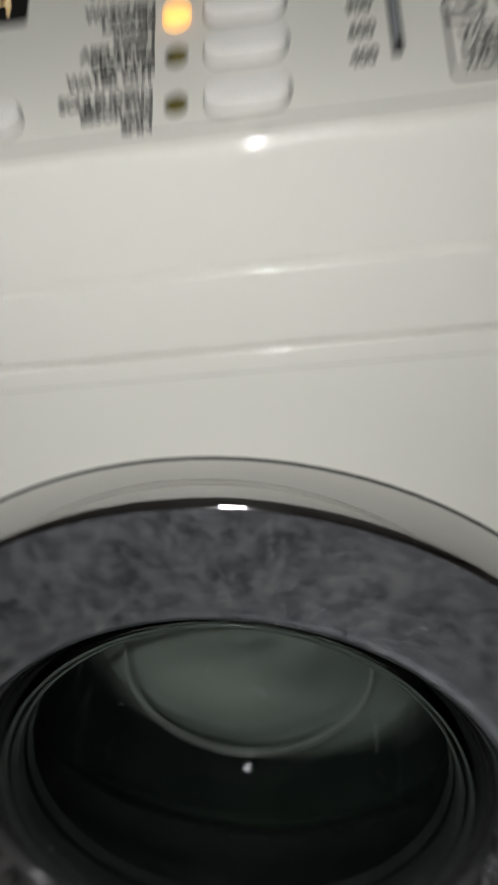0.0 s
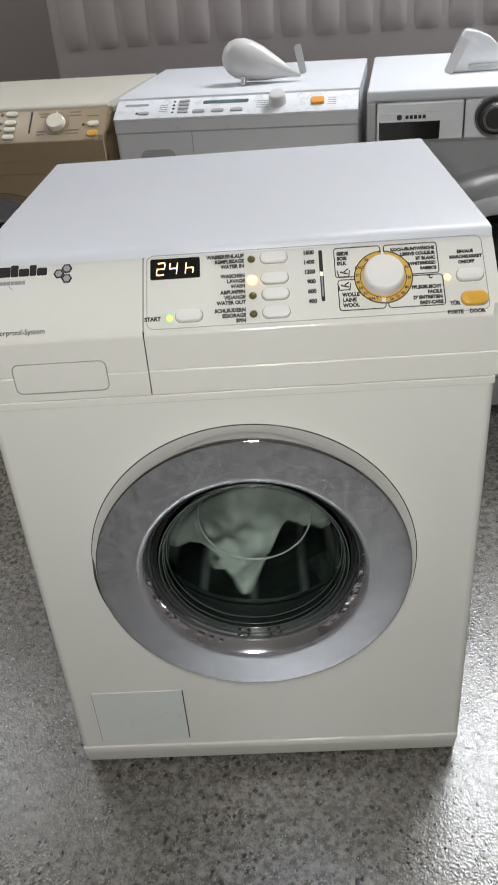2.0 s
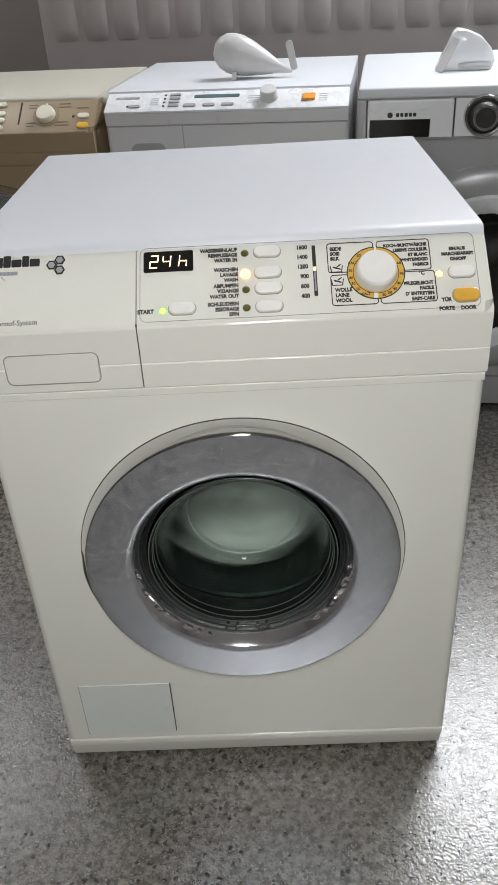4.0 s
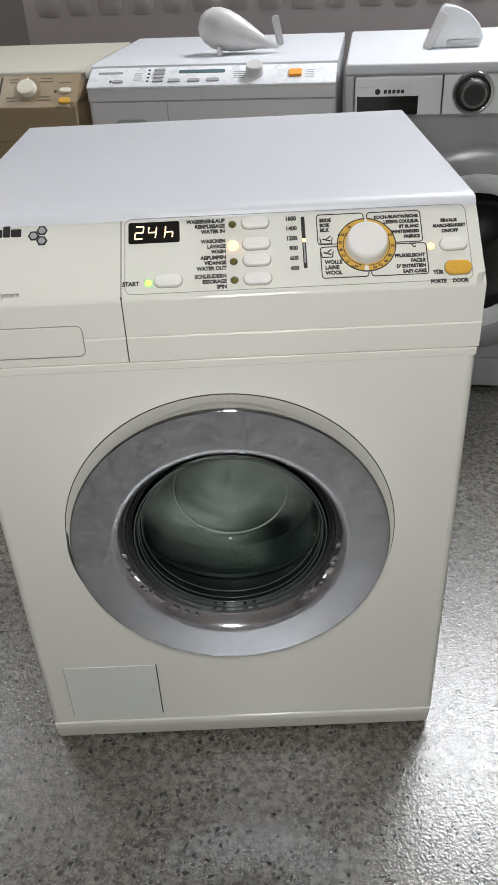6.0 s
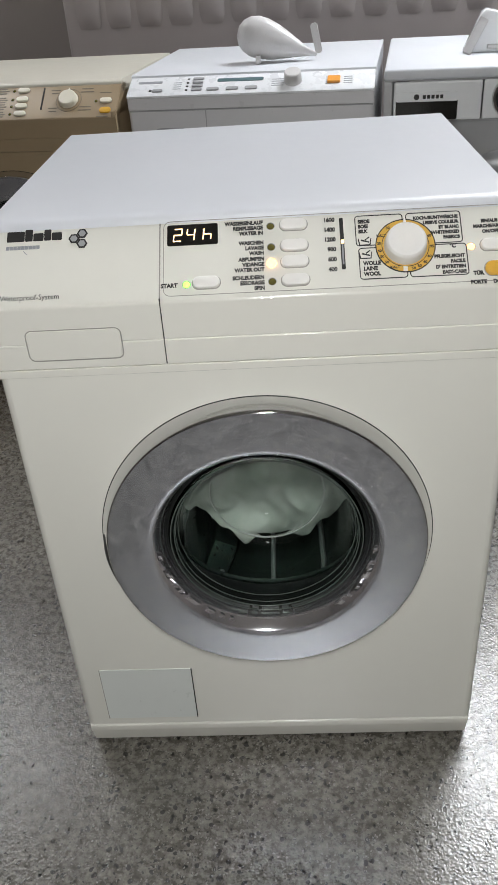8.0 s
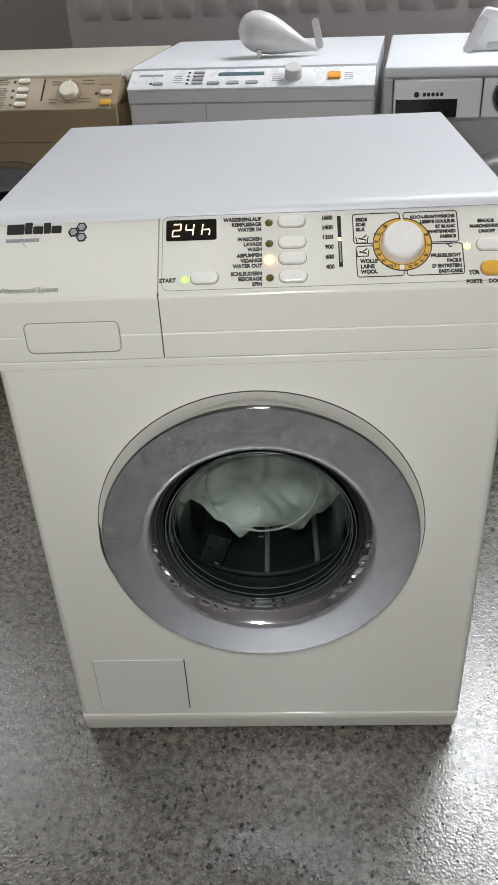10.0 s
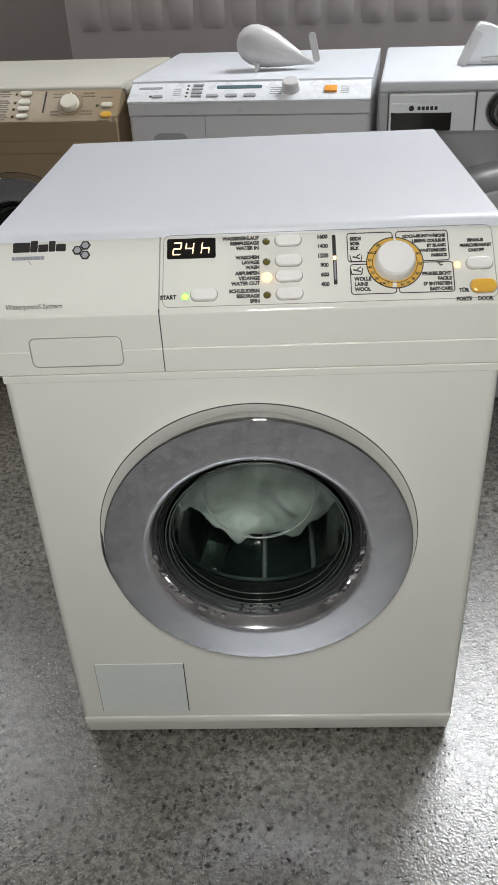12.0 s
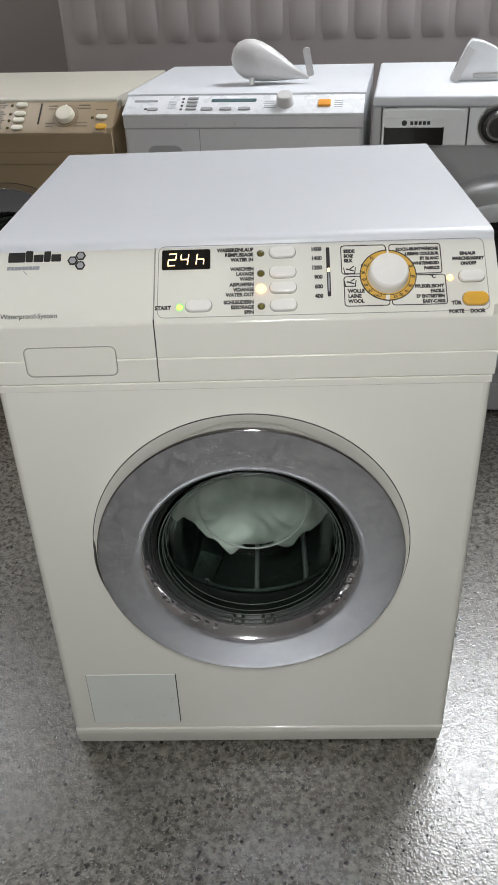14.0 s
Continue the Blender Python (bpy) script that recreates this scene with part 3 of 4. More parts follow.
        part("speed_bar_inlay", plate([(-0.0009, -0.026), (0.0009, -0.026), (0.0009, 0.0), (-0.0009, 0.0)], 0.0007, 0.0009, on_panel(0.1115, 0.8085)), M["grey_ink"], root)
        part("speed_mark", plate([(-0.0016, -0.0016), (0.0016, -0.0016), (0.0016, 0.0028), (-0.0016, 0.0028)], 0.0007, 0.0016, on_panel(0.1115, 0.8095)), M["digits"], root)
        # lettering
        K = 0.00555

        def words(lines, x, z, align="RIGHT", size=K, gap=0.0058, name="lettering", bold=0.0003):
            part(name, letters(lines, size, on_panel(x, z, 0.0004) @ Matrix.Diagonal((1.02, STRETCH, 1, 1)), align, gap, bold=bold), ink, root)
        words(["WASSEREINLAUF", "REMPLISSAGE", "WATER IN"], 0.0265, 0.8308)
        words(["WASCHEN", "LAVAGE", "WASH"], 0.0268, 0.8118)
        words(["ABPUMPEN", "VIDANGE", "WATER OUT"], 0.0268, 0.7965)
        words(["SCHLEUDERN", "ESSORAGE", "SPIN"], 0.0265, 0.7795)
        words(["START"], -0.0685, 0.7755, size=0.0062)
        for i, s in enumerate(("1600", "1400", "1200", "900", "600", "400")):
            words([s], 0.1045, 0.8295 - i * 0.00925, size=0.0062)
        words(["SEIDE", "SOIE", "SILK"], 0.1295, 0.8265, "LEFT", 0.0052, 0.0055)
        words(["WOLLE", "LAINE", "WOOL"], 0.1325, 0.7873, "LEFT", 0.0056, 0.0058)
        words(["KOCH-/BUNTWÄSCHE", "LESSIVE COULEUR", "ET BLANC", "WHITE/MIXED", "FABRICS"], 0.2368, 0.8272, "RIGHT", 0.0047, 0.0056)
        words(["PFLEGELEICHT", "FACILE", "D' ENTRETIEN", "EASY-CARE"], 0.2400, 0.7905, "RIGHT", 0.0050, 0.0057)
        words(["°C"], 0.2315, 0.7995, "RIGHT", 0.0058)
        words(["EIN/AUS", "MARCHE/ARRET", "ON/OFF"], 0.2695, 0.8215, "CENTER", 0.0049, 0.0058)
        words(["TÜR"], 0.2575, 0.7735, "RIGHT", 0.0056)
        words(["PORTE"], 0.2515, 0.7655, "CENTER", 0.0055)
        words(["DOOR"], 0.2745, 0.7655, "CENTER", 0.0055)
        words(["Waterproof-System"], -0.279, 0.7705, "LEFT", 0.0082, bold=0.0)
        # the four boxes round the dial
        for x0, x1, z0, z1 in ((0.1265, 0.1775, 0.8055, 0.8335), (0.1285, 0.1785, 0.7745, 0.8030), (0.1815, 0.2395, 0.8045, 0.8335), (0.1815, 0.2425, 0.7745, 0.8030)):
            part("box_line", outline_band(rounded_outline(plan_x(x1) - plan_x(x0), up_slope(z1 - z0), 0.0035, 4), 0.0011, 0.0003, on_panel((x0 + x1) / 2, (z0 + z1) / 2)), ink, root)
        part("panel_backing", plate(rounded_outline(0.0615, 0.0615, 0.0305, 16), 0.0, 0.00042, dc), panel_skin, root)
        for z in (0.8090, 0.7965):
            m = on_panel(0.1355, z) @ Matrix.Diagonal((1.5, 1.35, 1, 1))
            tub = [plate([(-0.005, 0.003), (-0.0043, 0.003), (-0.0033, -0.003), (-0.0042, -0.003)], 0, 0.0003, m), plate([(0.005, 0.003), (0.0043, 0.003), (0.0033, -0.003), (0.0042, -0.003)], 0, 0.0003, m),
                     plate([(-0.0042, -0.0033), (0.0042, -0.0033), (0.0042, -0.0025), (-0.0042, -0.0025)], 0, 0.0003, m), plate([(-0.003, 0.001), (0.003, -0.001), (0.0034, 0.0), (-0.0022, 0.0022)], 0, 0.0003, m),
                     plate([(0.0, 0.002), (0.0032, 0.0045), (0.0038, 0.0038), (0.0006, 0.0012)], 0, 0.0003, m)]
            part("hand_wash_symbol", merge(*tub), ink, root)
        # maker's mark as plain blocks, and three hexagons
        blocks, x = [], -0.2745
        for w, h in ((0.0205, 0.0130), (0.0088, 0.0150), (0.0118, 0.0098), (0.0080, 0.0140), (0.0118, 0.0098)):
            blocks.append(plate(rounded_outline(w, h, 0.0012, 2), 0, 0.0004, on_panel(x + w / 2, 0.8262) @ pose(0, h / 2, 0)))
            x += w + 0.0014
        for block in blocks:
            part("mark_block", block, ink, root)
        subs = [plate([(0, 0), (0.004, 0), (0.004, 0.0046), (0, 0.0046)], 0, 0.0003, on_panel(-0.2755 + 0.0046 * i, 0.8185)) for i in range(9)]
        subs.append(plate([(0, 0), (0.0012, 0), (-0.003, 0.005), (-0.0042, 0.005)], 0, 0.0003, on_panel(-0.2505, 0.8135)))
        for sub in subs:
            part("mark_bar", sub, M["grey_ink"], root, "thin grey plain bar")
        for dx, dz in ((-0.0058, 0.0), (0.0042, 0.0046), (0.0042, -0.0050)):
            hexa = [(0.0064 * math.cos(radians(60 * k)), 0.0064 * math.sin(radians(60 * k))) for k in range(6)]
            hx = part("hexagon", plate(hexa, 0, 0.0006, on_panel(-0.1870 + dx, 0.8265 + dz)), ink, root)
            part("hexagon_core", plate([(a * 0.66, b * 0.66) for a, b in hexa], 0.0006, 0.0010, on_panel(-0.1870 + dx, 0.8265 + dz)), M["grey"], hx)
        part("panel_outline", outline_band(rounded_outline(0.3835, up_slope(0.0700), 0.008, 5), 0.0008, 0.0002, on_panel(0.1030, 0.8028)), M["seam"], root)
    if not full:
        part("speed_bar", plate(rounded_outline(0.0042, up_slope(0.048), 0.001, 2), 0, 0.0007, on_panel(0.1115, 0.8085)), M["gap"], root)
        for x, z, w in [(0.006, z + dz, 0.034 - abs(dz) * 2) for z in LEDZ for dz in (-0.005, 0.0, 0.005)] + [(0.142, 0.8265, 0.024), (0.142, 0.820, 0.02), (0.142, 0.787, 0.024), (0.142, 0.780, 0.02), (0.222, 0.828, 0.03), (0.222, 0.821, 0.034), (0.222, 0.788, 0.03), (0.222, 0.781, 0.034), (0.268, 0.818, 0.03), (0.268, 0.7655, 0.03)]:
            part("caption_bar", plate([(-w / 2, -0.0014), (w / 2, -0.0014), (w / 2, 0.0014), (-w / 2, 0.0014)], 0, 0.0005, on_panel(x, z)), ink, root, "small plain brown caption bar")
    # door
    DZ, WIDE = CZ - 0.023, 1.0125

    def turned(profile, n, closed=False):
        return lathe([(r * WIDE, y) for r, y in profile], n, CX, DZ, closed)
    door = part("door", turned([(0.2085, 0.003), (0.2140, 0.0008), (0.2150, -0.0006), (0.2146, -0.0022), (0.2124, -0.0080), (0.2100, -0.0140), (0.2076, -0.0196), (0.2065, -0.0219), (0.2058, -0.0229), (0.2048, -0.0234)], 128), M["chrome"], root, "polished chrome rim of the round door", smooth=50)
    part("door_seal", turned([(0.2146, 0.001), (0.2150, -0.0010), (0.2156, -0.0008), (0.2159, 0.001)], 128), M["rubber"], door)
    part("door_face", turned([(0.2048, -0.0234), (0.2034, -0.0236), (0.2015, -0.02375), (0.1975, -0.0238), (0.1550, -0.0247), (0.1530, -0.0247), (0.1508, -0.0243), (0.1488, -0.0235), (0.1468, -0.0222)], 128), M["scuffed"], door, "scuffed cloudy chrome face ring", smooth=60)
    part("inner_collar", turned([(0.1468, -0.0222), (0.1448, -0.0200), (0.1410, -0.0140), (0.1368, -0.0060), (0.1350, -0.0005), (0.1346, 0.0062)], 128), M["collar"], door, "polished inner collar", smooth=60)
    part("gasket", turned([(0.1347, 0.0062), (0.1325, 0.0040), (0.1298, 0.0050), (0.1288, 0.0090), (0.156, 0.024), (0.170, 0.05), (0.172, 0.07), (0.198, 0.09), (0.200, 0.128)], 96), M["rubber"], door, smooth=60)
    outer = [(0.1296, 0.0040), (0.1265, -0.0010), (0.1230, 0.0030), (0.1195, 0.020), (0.1135, 0.050), (0.1045, 0.078), (0.0945, 0.0970), (0.0875, 0.1050), (0.0835, 0.1075), (0.0800, 0.1060), (0.0765, 0.1055), (0.03, 0.1070), (0.0, 0.1075)]
    inner = []
    for k in range(len(outer) - 1, 0, -1):
        a, b = Vector(outer[k - 1]), Vector(outer[min(k + 1, len(outer) - 1)])
        along = (b - a).normalized()
        r, y = Vector(outer[k]) + 0.004 * Vector((along.y, -along.x))
        if k >= 3:
            inner.append((max(0.0, r) if k < len(outer) - 1 else 0.0, y))
    inner.append((0.1285, 0.009))
    bowl = part("glass_bowl", turned(outer + inner, 96), M["glass"], door, "deep clear glass porthole bowl", smooth=45)
    bowl.visible_shadow = False
    for name, r, y, w in (("bowl_edge", 0.0812, 0.1035, 0.0014), ("bowl_ridge", 0.1186, 0.0200, 0.0006), ("bowl_ridge", 0.1208, 0.0095, 0.0006), ("lip_ridge", 0.1218, 0.0022, 0.0008), ("lip_ridge", 0.1262, -0.0018, 0.0009)):
        tor = [(r + w * math.cos(2 * math.pi * k / 8), y + w * math.sin(2 * math.pi * k / 8)) for k in range(8)]
        part(name, turned(tor, 96, closed=True), M["edge"] if name == "bowl_edge" else M["ridge"], bowl, smooth=60)
    if full:
        for a in (-103, -97, -84, -78):
            s = part("clip", box(-0.0022, 0.0022, -0.006, 0.003, -0.0035, 0.0045, 0.0006, 1), M["ink"], door, "small dark clip")
            s.matrix_basis = pose(CX + 0.1322 * math.cos(radians(a)), 0.0020, DZ + 0.1322 * math.sin(radians(a)), 0, 90 - a + 180, 0)
        for a, w in ((-160, 0.012), (-150, 0.016), (-138, 0.020), (-126, 0.012), (-119, 0.007), (-113, 0.006), (-48, 0.009), (-41, 0.006), (-24, 0.014), (-16, 0.010)):
            s = part("collar_rib", box(-w / 2, w / 2, -0.008, 0.006, -0.0022, 0.0008, 0.0014, 3), M["collar"], door, smooth=60)
            s.matrix_basis = pose(CX + 0.1400 * math.cos(radians(a)), -0.0115, DZ + 0.1400 * math.sin(radians(a)), 0, 90 - a + 180, 0) @ pose(0, 0, 0, -27, 0, 0)
        for a in (186, 199, 212, -6, -19, -34):
            pocket = part("latch_pocket", box(-0.0075, 0.0075, -0.008, 0.006, -0.0018, 0.0012, 0.0012, 2), M["ink"], door, "dark latch pocket in the collar", smooth=60)
            pocket.matrix_basis = pose(CX + 0.1405 * math.cos(radians(a)), -0.0115, DZ + 0.1405 * math.sin(radians(a)), 0, 90 - a + 180, 0) @ pose(0, 0, 0, -27, 0, 0)
            lug = part("latch_lug", box(-0.0028, 0.0028, -0.006, 0.004, -0.0034, 0.0008, 0.0012, 2), M["collar"], pocket, "bright latch lug", smooth=60)
            lug.matrix_basis = pose(0.001, 0.001, 0)
        # black arc added where the chrome rim reflects the dark
        arc = bmesh.new()
        prev = None
        for k in range(17):
            a = radians(166 + 38 * k / 16)
            grow = math.sin(math.pi * k / 16)
            row = [arc.verts.new((CX + r * math.cos(a), y, DZ + r * math.sin(a))) for r, y in ((0.2062, -0.0210), (0.2085 + 0.005 * grow, -0.0170), (0.2122 + 0.005 * grow, -0.0090), (0.2148 + 0.002 * grow, -0.0010))]
            if prev:
                for i in range(3):
                    arc.faces.new((prev[i], row[i], row[i + 1], prev[i + 1]))
            prev = row
        part("rim_dark_arc", arc, M["ink"], door, "black arc on the rim, standing for a dark reflection in the chrome", smooth=60)
    return root


def cloth(name, depth, seed, parent, spread=1.0, folds=0.006, thick=0.005):
    """A crumpled wet sheet that lies across the drum: a ragged lower hem, and a long tail that reaches out above."""
    bm = bmesh.new()
    rng = random.Random(seed)
    ph = [rng.uniform(0, 6.28) for _ in range(6)]
    nx, nz, half = 84, 60, 0.15 * spread
    grid = {}
    for i in range(nx + 1):
        x = -half + 2 * half * i / nx
        low = -0.130 * spread + 0.068 * (abs(x - 0.008) / 0.12) ** 1.5 + 0.011 * math.sin(62 * x + ph[0]) + 0.007 * math.sin(133 * x + ph[1]) + 0.006 * noise.noise((60 * x, seed, 0))
        high = 0.045 + 0.05 / (1 + math.exp(-(x - 0.01) / 0.012)) + 0.15 * math.exp(-((x - 0.012) / 0.034) ** 2) + 0.008 * math.sin(85 * x + ph[2])
        high = max(high, low + 0.01)
        for j in range(nz + 1):
            z = low + (high - low) * j / nz
            wave = math.sin(38 * x + 26 * z + ph[3]) + 0.7 * math.sin(61 * z - 33 * x + ph[4]) + 0.9 * noise.noise((22 * x, 22 * z, seed)) + 1.6 * abs(noise.noise((34 * x, 26 * z, seed + 4)))
            bowl = 0.9 * (x * x + z * z)
            grid[i, j] = bm.verts.new((x, depth + bowl + folds * wave, z))
    for i in range(nx):
        for j in range(nz):
            bm.faces.new((grid[i, j], grid[i + 1, j], grid[i + 1, j + 1], grid[i, j + 1]))
    back = bmesh.ops.extrude_face_region(bm, geom=list(bm.faces))
    for v in (g for g in back["geom"] if isinstance(g, bmesh.types.BMVert)):
        v.co.y += thick
    return part(name, bm, M["cloth"], parent, smooth=70)


def drum_and_laundry():
    """The drum turns about the door's axis; the wash turns with it."""
    CX, CZ = 0.002, 0.4205
    drum = part("drum", lathe([(0.198, 0.0), (0.204, -0.003), (0.224, 0.004), (0.232, 0.015), (0.234, 0.03), (0.234, 0.33), (0.22, 0.345), (0, 0.35)], 96), M["steel"], main, "steel washing drum behind the glass, coloured dark for its unlit inside", smooth=40)
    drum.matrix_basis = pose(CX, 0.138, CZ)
    for k in range(3):
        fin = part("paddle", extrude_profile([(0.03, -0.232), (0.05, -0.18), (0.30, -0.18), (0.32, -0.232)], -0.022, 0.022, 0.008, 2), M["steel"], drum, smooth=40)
        fin.matrix_basis = pose(0, 0, 0, 0, 120 * k + 25, 0)
    seams = 16
    for k in range(seams):
        s = part("panel_rib", box(-0.004, 0.004, 0.012, 0.33, -0.2335, -0.222, 0.002, 1), M["rib_steel"], drum)
        s.matrix_basis = pose(0, 0, 0, 0, 360 / seams * k, 0)
    wash = thing("laundry", "wet pale grey-green cloth heap tumbling in the drum", "laundry", pose(CX, 0.138, CZ))
    cloth("sheet", -0.002, 3, wash)
    cloth("sheet", 0.055, 11, wash, 1.12, 0.012).matrix_basis = pose(0.012, 0, 0.022, 0, 9, 0)
    return drum, wash


def white_machine(root):
    """A white front loader with a bright sloped key panel."""
    X, H, D = 0.2985, 0.84, 0.56
    part("cabinet", rounded_shell(X, 0.0, D, 0.012, 0.80), M["white_shaded"], root, smooth=40)
    part("front_panel", front_plate(0, 0.44, 0.19, X - 0.011, 0.03, 0.765), M["white_shaded"], root)
    part("lid", extrude_profile([(0.058, 0.828), (0.062, 0.838), (0.07, H), (D - 0.006, H), (D + 0.002, 0.836), (D + 0.002, 0.80), (0.058, 0.80)], -X, X), M["top"], root, smooth=50)
    part("control_panel", extrude_profile([(-0.004, 0.797), (-0.004, 0.801), (0.0, 0.8045), (0.060, 0.8335), (0.07, 0.8335), (0.07, 0.797)], -X + 0.002, X - 0.002), M["white"], root, smooth=30)
    part("fascia", box(-X + 0.002, X - 0.002, -0.002, 0.06, 0.768, 0.7965, 0.0015), M["white_shaded"], root)
    part("groove", box(-X + 0.004, X - 0.004, -0.001, 0.02, 0.7645, 0.7675), M["grey"], root)
    part("drawer_joint", box(-0.105, -0.103, -0.0012, 0.02, 0.655, 0.765), M["grey"], root)
    part("drawer_grip", plate(rounded_outline(0.09, 0.05, 0.02, 6), 0, 0.001, pose(-0.195, 0, 0.70, 90)), M["grey"], root)
    a = math.degrees(math.atan2(0.029, 0.060))

    def at(x, s, lift=0.0):
        return pose(x, 0, 0.8045, 0) @ pose(0, 0, 0, a) @ pose(0, s, lift)
    part("display", plate(rounded_outline(0.112, 0.012, 0.004, 4), 0, 0.001, at(-0.022, 0.046)), M["lcd"], root, "narrow teal grey display")
    for x in (-0.085, -0.038, 0.008):
        part("button", plate(rounded_outline(0.03, 0.011, 0.004, 4), 0, 0.003, at(x, 0.012), 0.001), M["grey"], root)
    for s in (0.012, 0.026, 0.040, 0.054):
        part("button", plate(rounded_outline(0.027, 0.0075, 0.003, 4), 0, 0.003, at(-0.125, s), 0.001), M["grey"], root)
        part("tick", plate(rounded_outline(0.006, 0.005, 0.001, 2), 0, 0.001, at(-0.150, s)), M["ink"], root)
    part("start_button", plate(rounded_outline(0.026, 0.010, 0.004, 4), 0, 0.003, at(-0.222, 0.012), 0.001), M["grey"], root)
    part("tick", plate(rounded_outline(0.006, 0.006, 0.001, 2), 0, 0.001, at(-0.24, 0.014)), M["ink"], root)
    part("maker_mark", plate(rounded_outline(0.06, 0.008, 0.002, 2), 0, 0.0006, at(-0.245, 0.046)), M["grey_ink"], root, "grey plain bar mark")
    for x, w in ((0.07, 0.03), (0.19, 0.014), (0.235, 0.02), (-0.175, 0.02)):
        part("caption_bars", merge(*[plate(rounded_outline(w, 0.0022, 0.0005, 2), 0, 0.0005, at(x, 0.018 + 0.008 * k)) for k in range(4)]), M["grey_ink"], root)
    part("orange_button", plate(rounded_outline(0.03, 0.022, 0.003, 4), 0, 0.006, at(0.202, 0.030), 0.0015), M["orange"], root, "orange push button")
    k = part("dial", lathe([(0.0215, 0), (0.0205, -0.012), (0.0195, -0.023), (0.017, -0.025), (0, -0.0255)], 40), M["milky"], root, "light grey dial", smooth=35)
    k.matrix_basis = at(0.106, 0.034) @ pose(0, 0, 0, -90)
    door = part("door", lathe([(0.185, 0.0), (0.186, -0.02), (0.17, -0.035), (0.12, -0.038), (0.115, -0.03)], 72, 0, 0.44), M["white"], root, smooth=50)
    part("glass", lathe([(0.116, -0.03), (0.10, -0.01), (0.06, 0.02), (0, 0.03)], 48, 0, 0.44), M["display"], door, smooth=60)


def silver_machine(root):
    """A silver-grey front loader with a white panel, dark label window and ringed dial."""
    X, H, D = 0.298, 0.83, 0.57
    part("cabinet", rounded_shell(X, 0.0, D, 0.012, 0.80), M["silver"], root, smooth=40)
    part("front_panel", front_plate(0.02, 0.40, 0.20, X - 0.011, 0.10, 0.713), M["silver"], root)
    part("plinth", box(-X + 0.004, X - 0.004, 0.0, 0.03, 0.012, 0.097, 0.004), M["silver"], root)
    part("lid", box(-X, X, -0.006, D, 0.806, H, 0.006, 3), M["top"], root, smooth=50)
    part("head_strip", box(-X, X, -0.003, 0.03, 0.804, 0.8055, 0.002), M["silver"], root)
    part("drawer", box(-X + 0.022, -X + 0.215, -0.008, 0.03, 0.720, 0.803, 0.004), M["clear"], root, "white drawer front")
    part("control_panel", box(-X + 0.218, X - 0.004, -0.005, 0.03, 0.720, 0.803, 0.003), M["clear"], root)
    part("side_strip", box(-X, -X + 0.020, -0.003, 0.03, 0.720, 0.803, 0.002), M["silver"], root)
    part("groove", box(-X + 0.004, X - 0.004, 0.0, 0.03, 0.7145, 0.7205), M["grey"], root)
    part("label_window", plate(rounded_outline(0.136, 0.056, 0.004, 4), 0, 0.0015, pose(-X + 0.0955, -0.008, 0.750, 90)), M["display"], root, "black window in the drawer front")
    bar = part("label_bar", plate(rounded_outline(0.136, 0.02, 0.004, 4), 0, 0.003, pose(-X + 0.0955, -0.0085, 0.772, 90)), M["clear"], root, "bright white strip with a dark plain mark")
    part("maker_mark", merge(*[plate(rounded_outline(0.007, 0.008, 0.001, 2), 0.003, 0.0034, pose(-X + 0.090 + 0.0095 * k, -0.0085, 0.772, 90)) for k in range(5)]), M["ink"], bar)
    part("maker_ring", plate(rounded_outline(0.012, 0.012, 0.0055, 6), 0.003, 0.0034, pose(-X + 0.073, -0.0085, 0.772, 90)), M["ink"], bar)
    part("caption_bar", box(-X + 0.026, -X + 0.055, -0.0038, 0, 0.8042, 0.8052), M["ink"], root)
    k = part("dial", lathe([(0.047, -0.003), (0.046, -0.009), (0.043, -0.012), (0.0385, -0.011), (0.038, -0.008)], 56), M["chrome"], root, "chrome ringed black dial", smooth=40)
    k.matrix_basis = pose(-0.015, 0, 0.765)
    part("cap", lathe([(0.038, -0.008), (0.033, -0.011), (0.030, -0.028), (0.026, -0.032), (0.0, -0.032)], 48), M["ink"], k, smooth=40)
    part("dial_ring", lathe([(0.0275, -0.0322), (0.026, -0.034), (0.022, -0.034), (0.021, -0.0322)], 48), M["chrome"], k, smooth=40)
    door = part("door", lathe([(0.262, 0.0), (0.262, -0.014), (0.252, -0.026), (0.232, -0.032), (0.206, -0.034), (0.198, -0.03)], 96, 0.02, 0.395), M["silver"], root, "wide silver door ring", smooth=50)
    part("inner_ring", lathe([(0.198, -0.03), (0.192, -0.036), (0.160, -0.030), (0.15, -0.02)], 96, 0.02, 0.395), M["white"], door, "pale inner ring", smooth=50)
    part("glass", lathe([(0.152, -0.022), (0.13, 0.0), (0.07, 0.03), (0, 0.04)], 64, 0.02, 0.395), M["display"], door, "dark door glass", smooth=60)


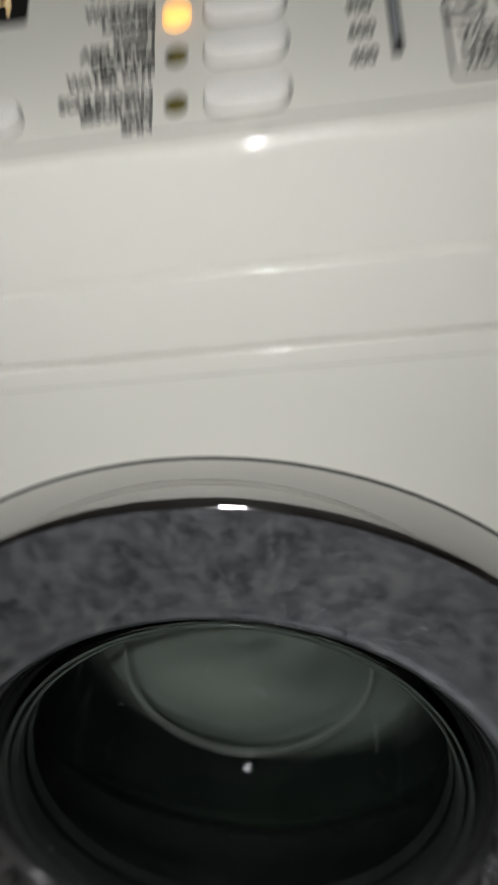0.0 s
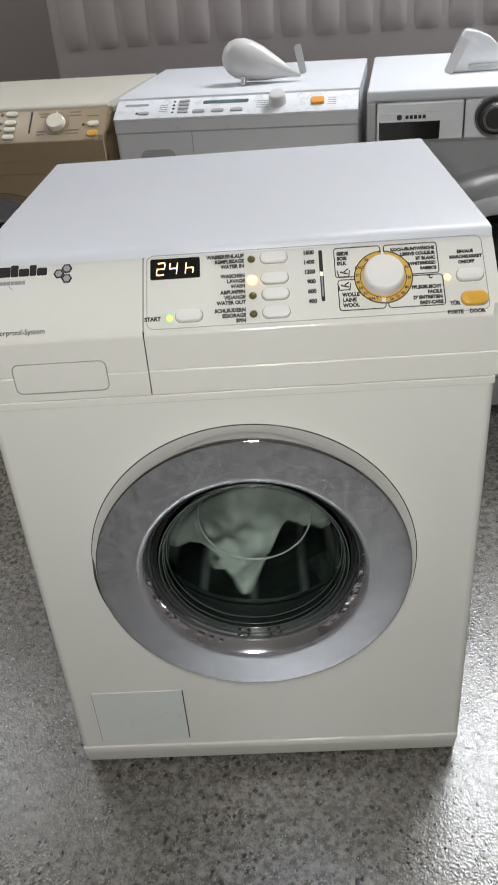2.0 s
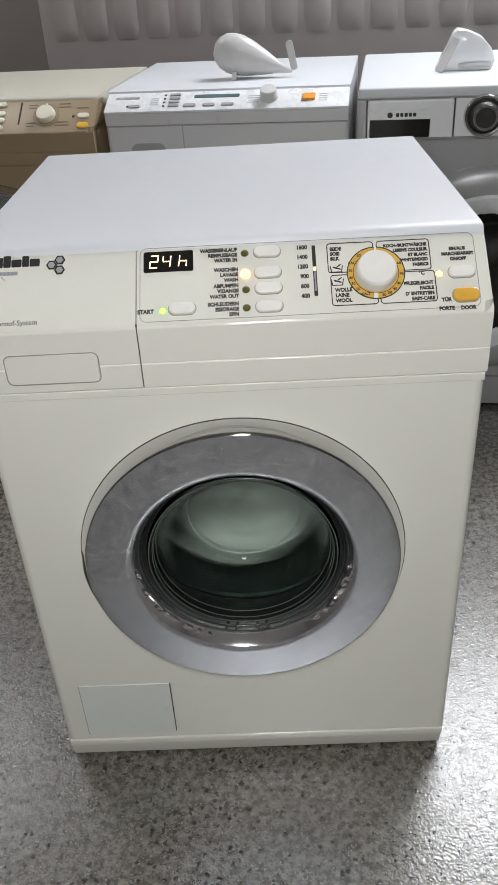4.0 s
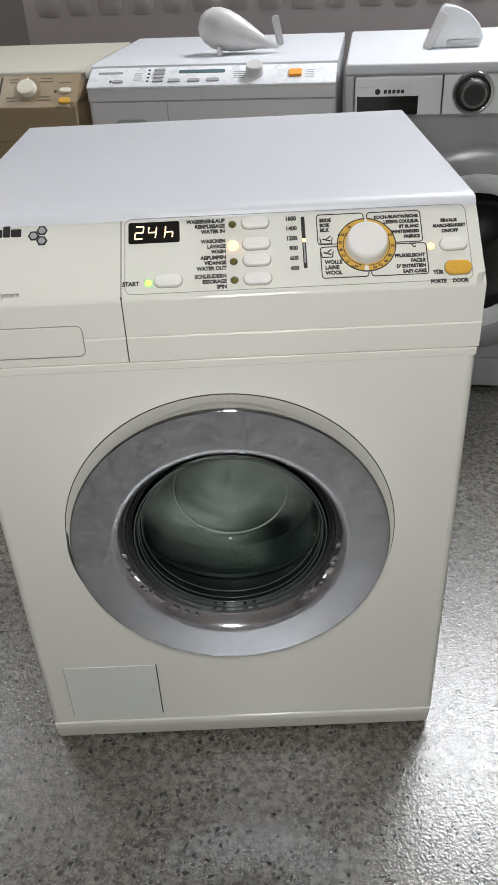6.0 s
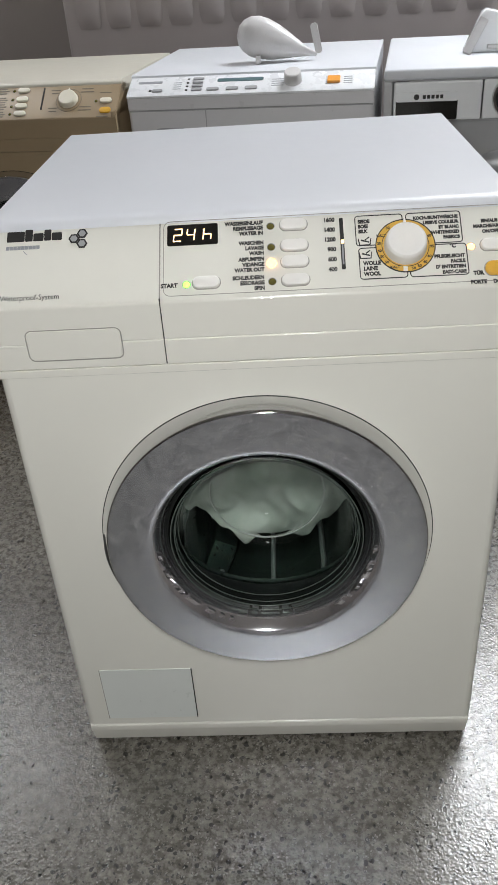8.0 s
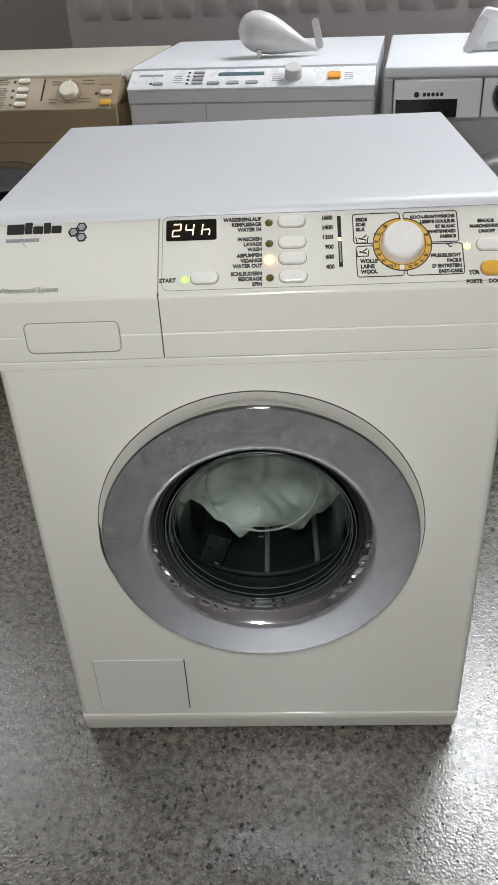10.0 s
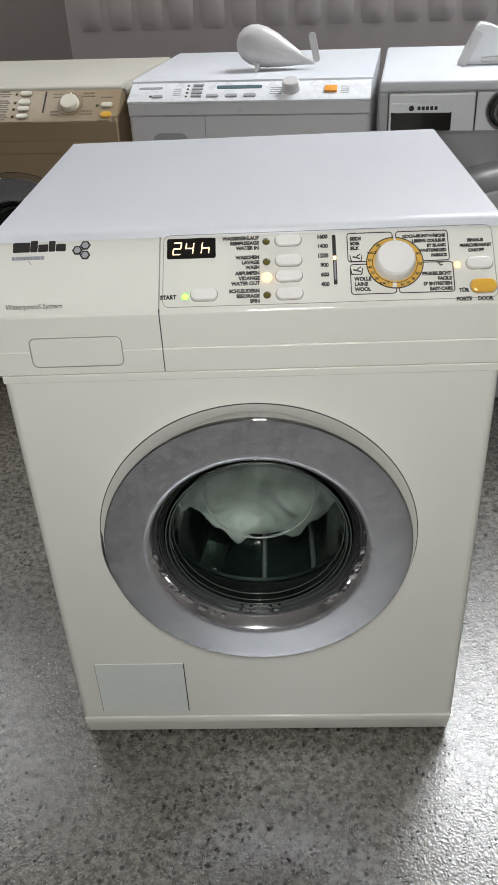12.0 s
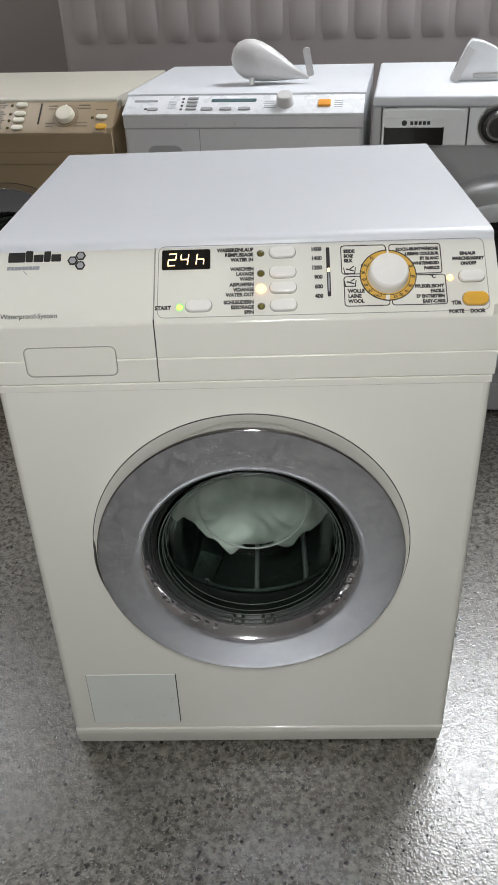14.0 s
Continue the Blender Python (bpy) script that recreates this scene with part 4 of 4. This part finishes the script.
def teardrop(name, material, label, m):
    """A milky hollow dosing scoop lying on its side, with an upright tab at its narrow end."""
    root = thing(name, label, "scoop", m)
    bm = bmesh.new()
    n, rings = 32, []
    prof = [(-0.092, 0.0), (-0.090, 0.016), (-0.082, 0.031), (-0.066, 0.044), (-0.044, 0.051), (-0.02, 0.051), (0.01, 0.045), (0.045, 0.033), (0.08, 0.019), (0.11, 0.009), (0.128, 0.004), (0.13, 0.0)]
    for x, r in prof:
        rings.append([bm.verts.new((x, 0.8 * r * math.cos(2 * math.pi * i / n), r * math.sin(2 * math.pi * i / n))) for i in range(n)] if r else [bm.verts.new((x, 0, 0))])
    for a, b in zip(rings, rings[1:]):
        for i in range(n):
            j = (i + 1) % n
            if len(a) == 1:
                bm.faces.new((a[0], b[i], b[j]))
            elif len(b) == 1:
                bm.faces.new((a[i], a[j], b[0]))
            else:
                bm.faces.new((a[i], a[j], b[j], b[i]))
    bm.transform(pose(0, 0, 0.051, 0, 17, 0))
    part("bulb", bm, material, root, smooth=80)
    part("tab", plate(rounded_outline(0.019, 0.074, 0.008, 6), -0.002, 0.002, pose(0.122, 0.008, 0.052, 90, 0, 0) @ pose(0, 0, 0, 0, 0, 12), 0.0005), material, root)
    part("stub", box(-0.036, -0.024, -0.046, -0.02, 0.0, 0.022, 0.003), material, root)
    return root


def folded_scoop(m):
    root = thing("dosing_scoop", "glossy white folded plastic scoop standing on its edge", "scoop", m, group="dosing scoops")
    wedge = [(-0.03, 0.0), (0.115, 0.0), (0.125, 0.022), (0.112, 0.055), (0.085, 0.082), (0.05, 0.097), (0.022, 0.102), (0.012, 0.094)]
    body = plate([(x, z) for x, z in wedge], -0.03, 0.03, pose(0, 0, 0, 90))
    bmesh.ops.bevel(body, geom=list(body.edges), offset=0.004, segments=2, affect="EDGES", profile=0.5)
    part("shell", body, M["clear"], root, smooth=50)
    part("spout", plate(rounded_outline(0.024, 0.092, 0.004, 3), -0.004, 0.004, pose(-0.002, -0.045, 0.043, 78, 0, 0) @ pose(0, 0, 0, 0, 0, -27), 0.0015), M["milky"], root)
    part("rim_lip", box(0.03, 0.115, -0.036, -0.029, 0.008, 0.020, 0.003), M["milky"], root)
    return root


room()
ribbed_panel()
main = thing("washing_machine", "warm white front-loading washing machine with round chrome door, running", "washing machine", pose(0, 0, 0), group="washing machines")
washing_machine(main, M["enamel"], M["plastic"], M["top"], M["dial"], M["ink"])
DRUM, WASH = drum_and_laundry()
left = thing("washing_machine", "beige older front-loading washing machine with ivory knobs, against the wall", "washing machine", ROW @ pose(-0.618, -0.045, 0.001) @ Matrix.Diagonal((1, 1, 0.975, 1)), group="washing machines")
washing_machine(left, M["beige"], M["beige"], M["beige_top"], M["beige_knob"], M["brown_ink"], False)
part("drum_back", lathe([(0.19, 0.13), (0, 0.14)], 40, 0.007, 0.45), M["gap"], left)
middle = thing("washing_machine", "cool white washing machine with sloped key panel and orange button", "washing machine", ROW @ Matrix.Diagonal((1, 1, 0.975, 1)), group="washing machines")
white_machine(middle)
right = thing("washing_machine", "silver-grey washing machine with white drawer and ringed dial", "washing machine", ROW @ pose(0.617, -0.03, 0) @ Matrix.Diagonal((1, 1, 0.991, 1)), group="washing machines")
silver_machine(right)
tagged(teardrop("dosing_scoop", M["milky"], "milky white teardrop plastic scoop lying on the white machine", ROW @ pose(0.030, 0.2, 0.819) @ Matrix.Scale(0.93, 4)), group="dosing scoops")
folded_scoop(ROW @ pose(0.525, 0.2, 0.8226) @ Matrix.Scale(0.9, 4))


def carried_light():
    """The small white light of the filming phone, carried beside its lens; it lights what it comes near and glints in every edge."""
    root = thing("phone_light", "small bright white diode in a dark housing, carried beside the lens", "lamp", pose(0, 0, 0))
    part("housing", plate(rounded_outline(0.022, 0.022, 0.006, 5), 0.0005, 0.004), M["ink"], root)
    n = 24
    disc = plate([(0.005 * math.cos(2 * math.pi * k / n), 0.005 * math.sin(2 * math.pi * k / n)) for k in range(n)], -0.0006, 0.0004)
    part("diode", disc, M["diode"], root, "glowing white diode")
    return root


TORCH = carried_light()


def lit_mark():
    """The lit programme light, which steps down one row when the programme moves on."""
    ob = part("programme_light", lathe([(0.0056, 0.0), (0.0052, -0.0018), (0.003, -0.0030), (0, -0.0034)], 24), M["amberlight"], main, "glowing warm white programme indicator light", smooth=60)
    return ob


LIT = lit_mark()


def motions():
    def lit(z):
        return on_panel(0.0345, z) @ pose(0, 0, 0, -90)
    walk(LIT, [(0, lit(0.8085)), (7.3, lit(0.8085)), (7.3334, lit(0.7935)), (14, lit(0.7935))])
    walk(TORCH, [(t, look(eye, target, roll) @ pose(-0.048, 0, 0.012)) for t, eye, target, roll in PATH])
    # the drum spins one way, rests for a moment, spins the other way and comes to rest
    def speed(s):
        if s < 1.5:
            return -1800
        if s < 2.1:
            return -1800 * ((2.1 - s) / 0.6) ** 1.6
        if s < 2.4:
            return 0
        if s < 3.2:
            return 1800 * ((s - 2.4) / 0.8) ** 1.6
        if s < 7.2:
            return 1800
        return 1800 * ((7.95 - s) / 0.75) ** 1.4 if s < 7.95 else 0
    turn, last = [0.0], 242
    for k in range(last):
        turn.append(turn[-1] + speed((k + 0.5) / 30) / 30)
    # the pause leaves the wash a little over a quarter turn from where it comes to rest
    rest = turn[int(2.2 * 30)]
    shift = (REST_TURN - (rest - turn[-1])) % 360
    half = int(2.25 * 30)
    rows = [(k / 30, a - turn[-1] + shift * (1 - min(1, max(0, (k - half) / (200 - half))))) for k, a in enumerate(turn)]
    rows.append((14.0, 0.0))
    for ob in (DRUM, WASH):
        walk(ob, [(t, pose(0.002, 0.138, 0.4205, 0, a, 0)) for t, a in rows])


REST_TURN = 180
motions()
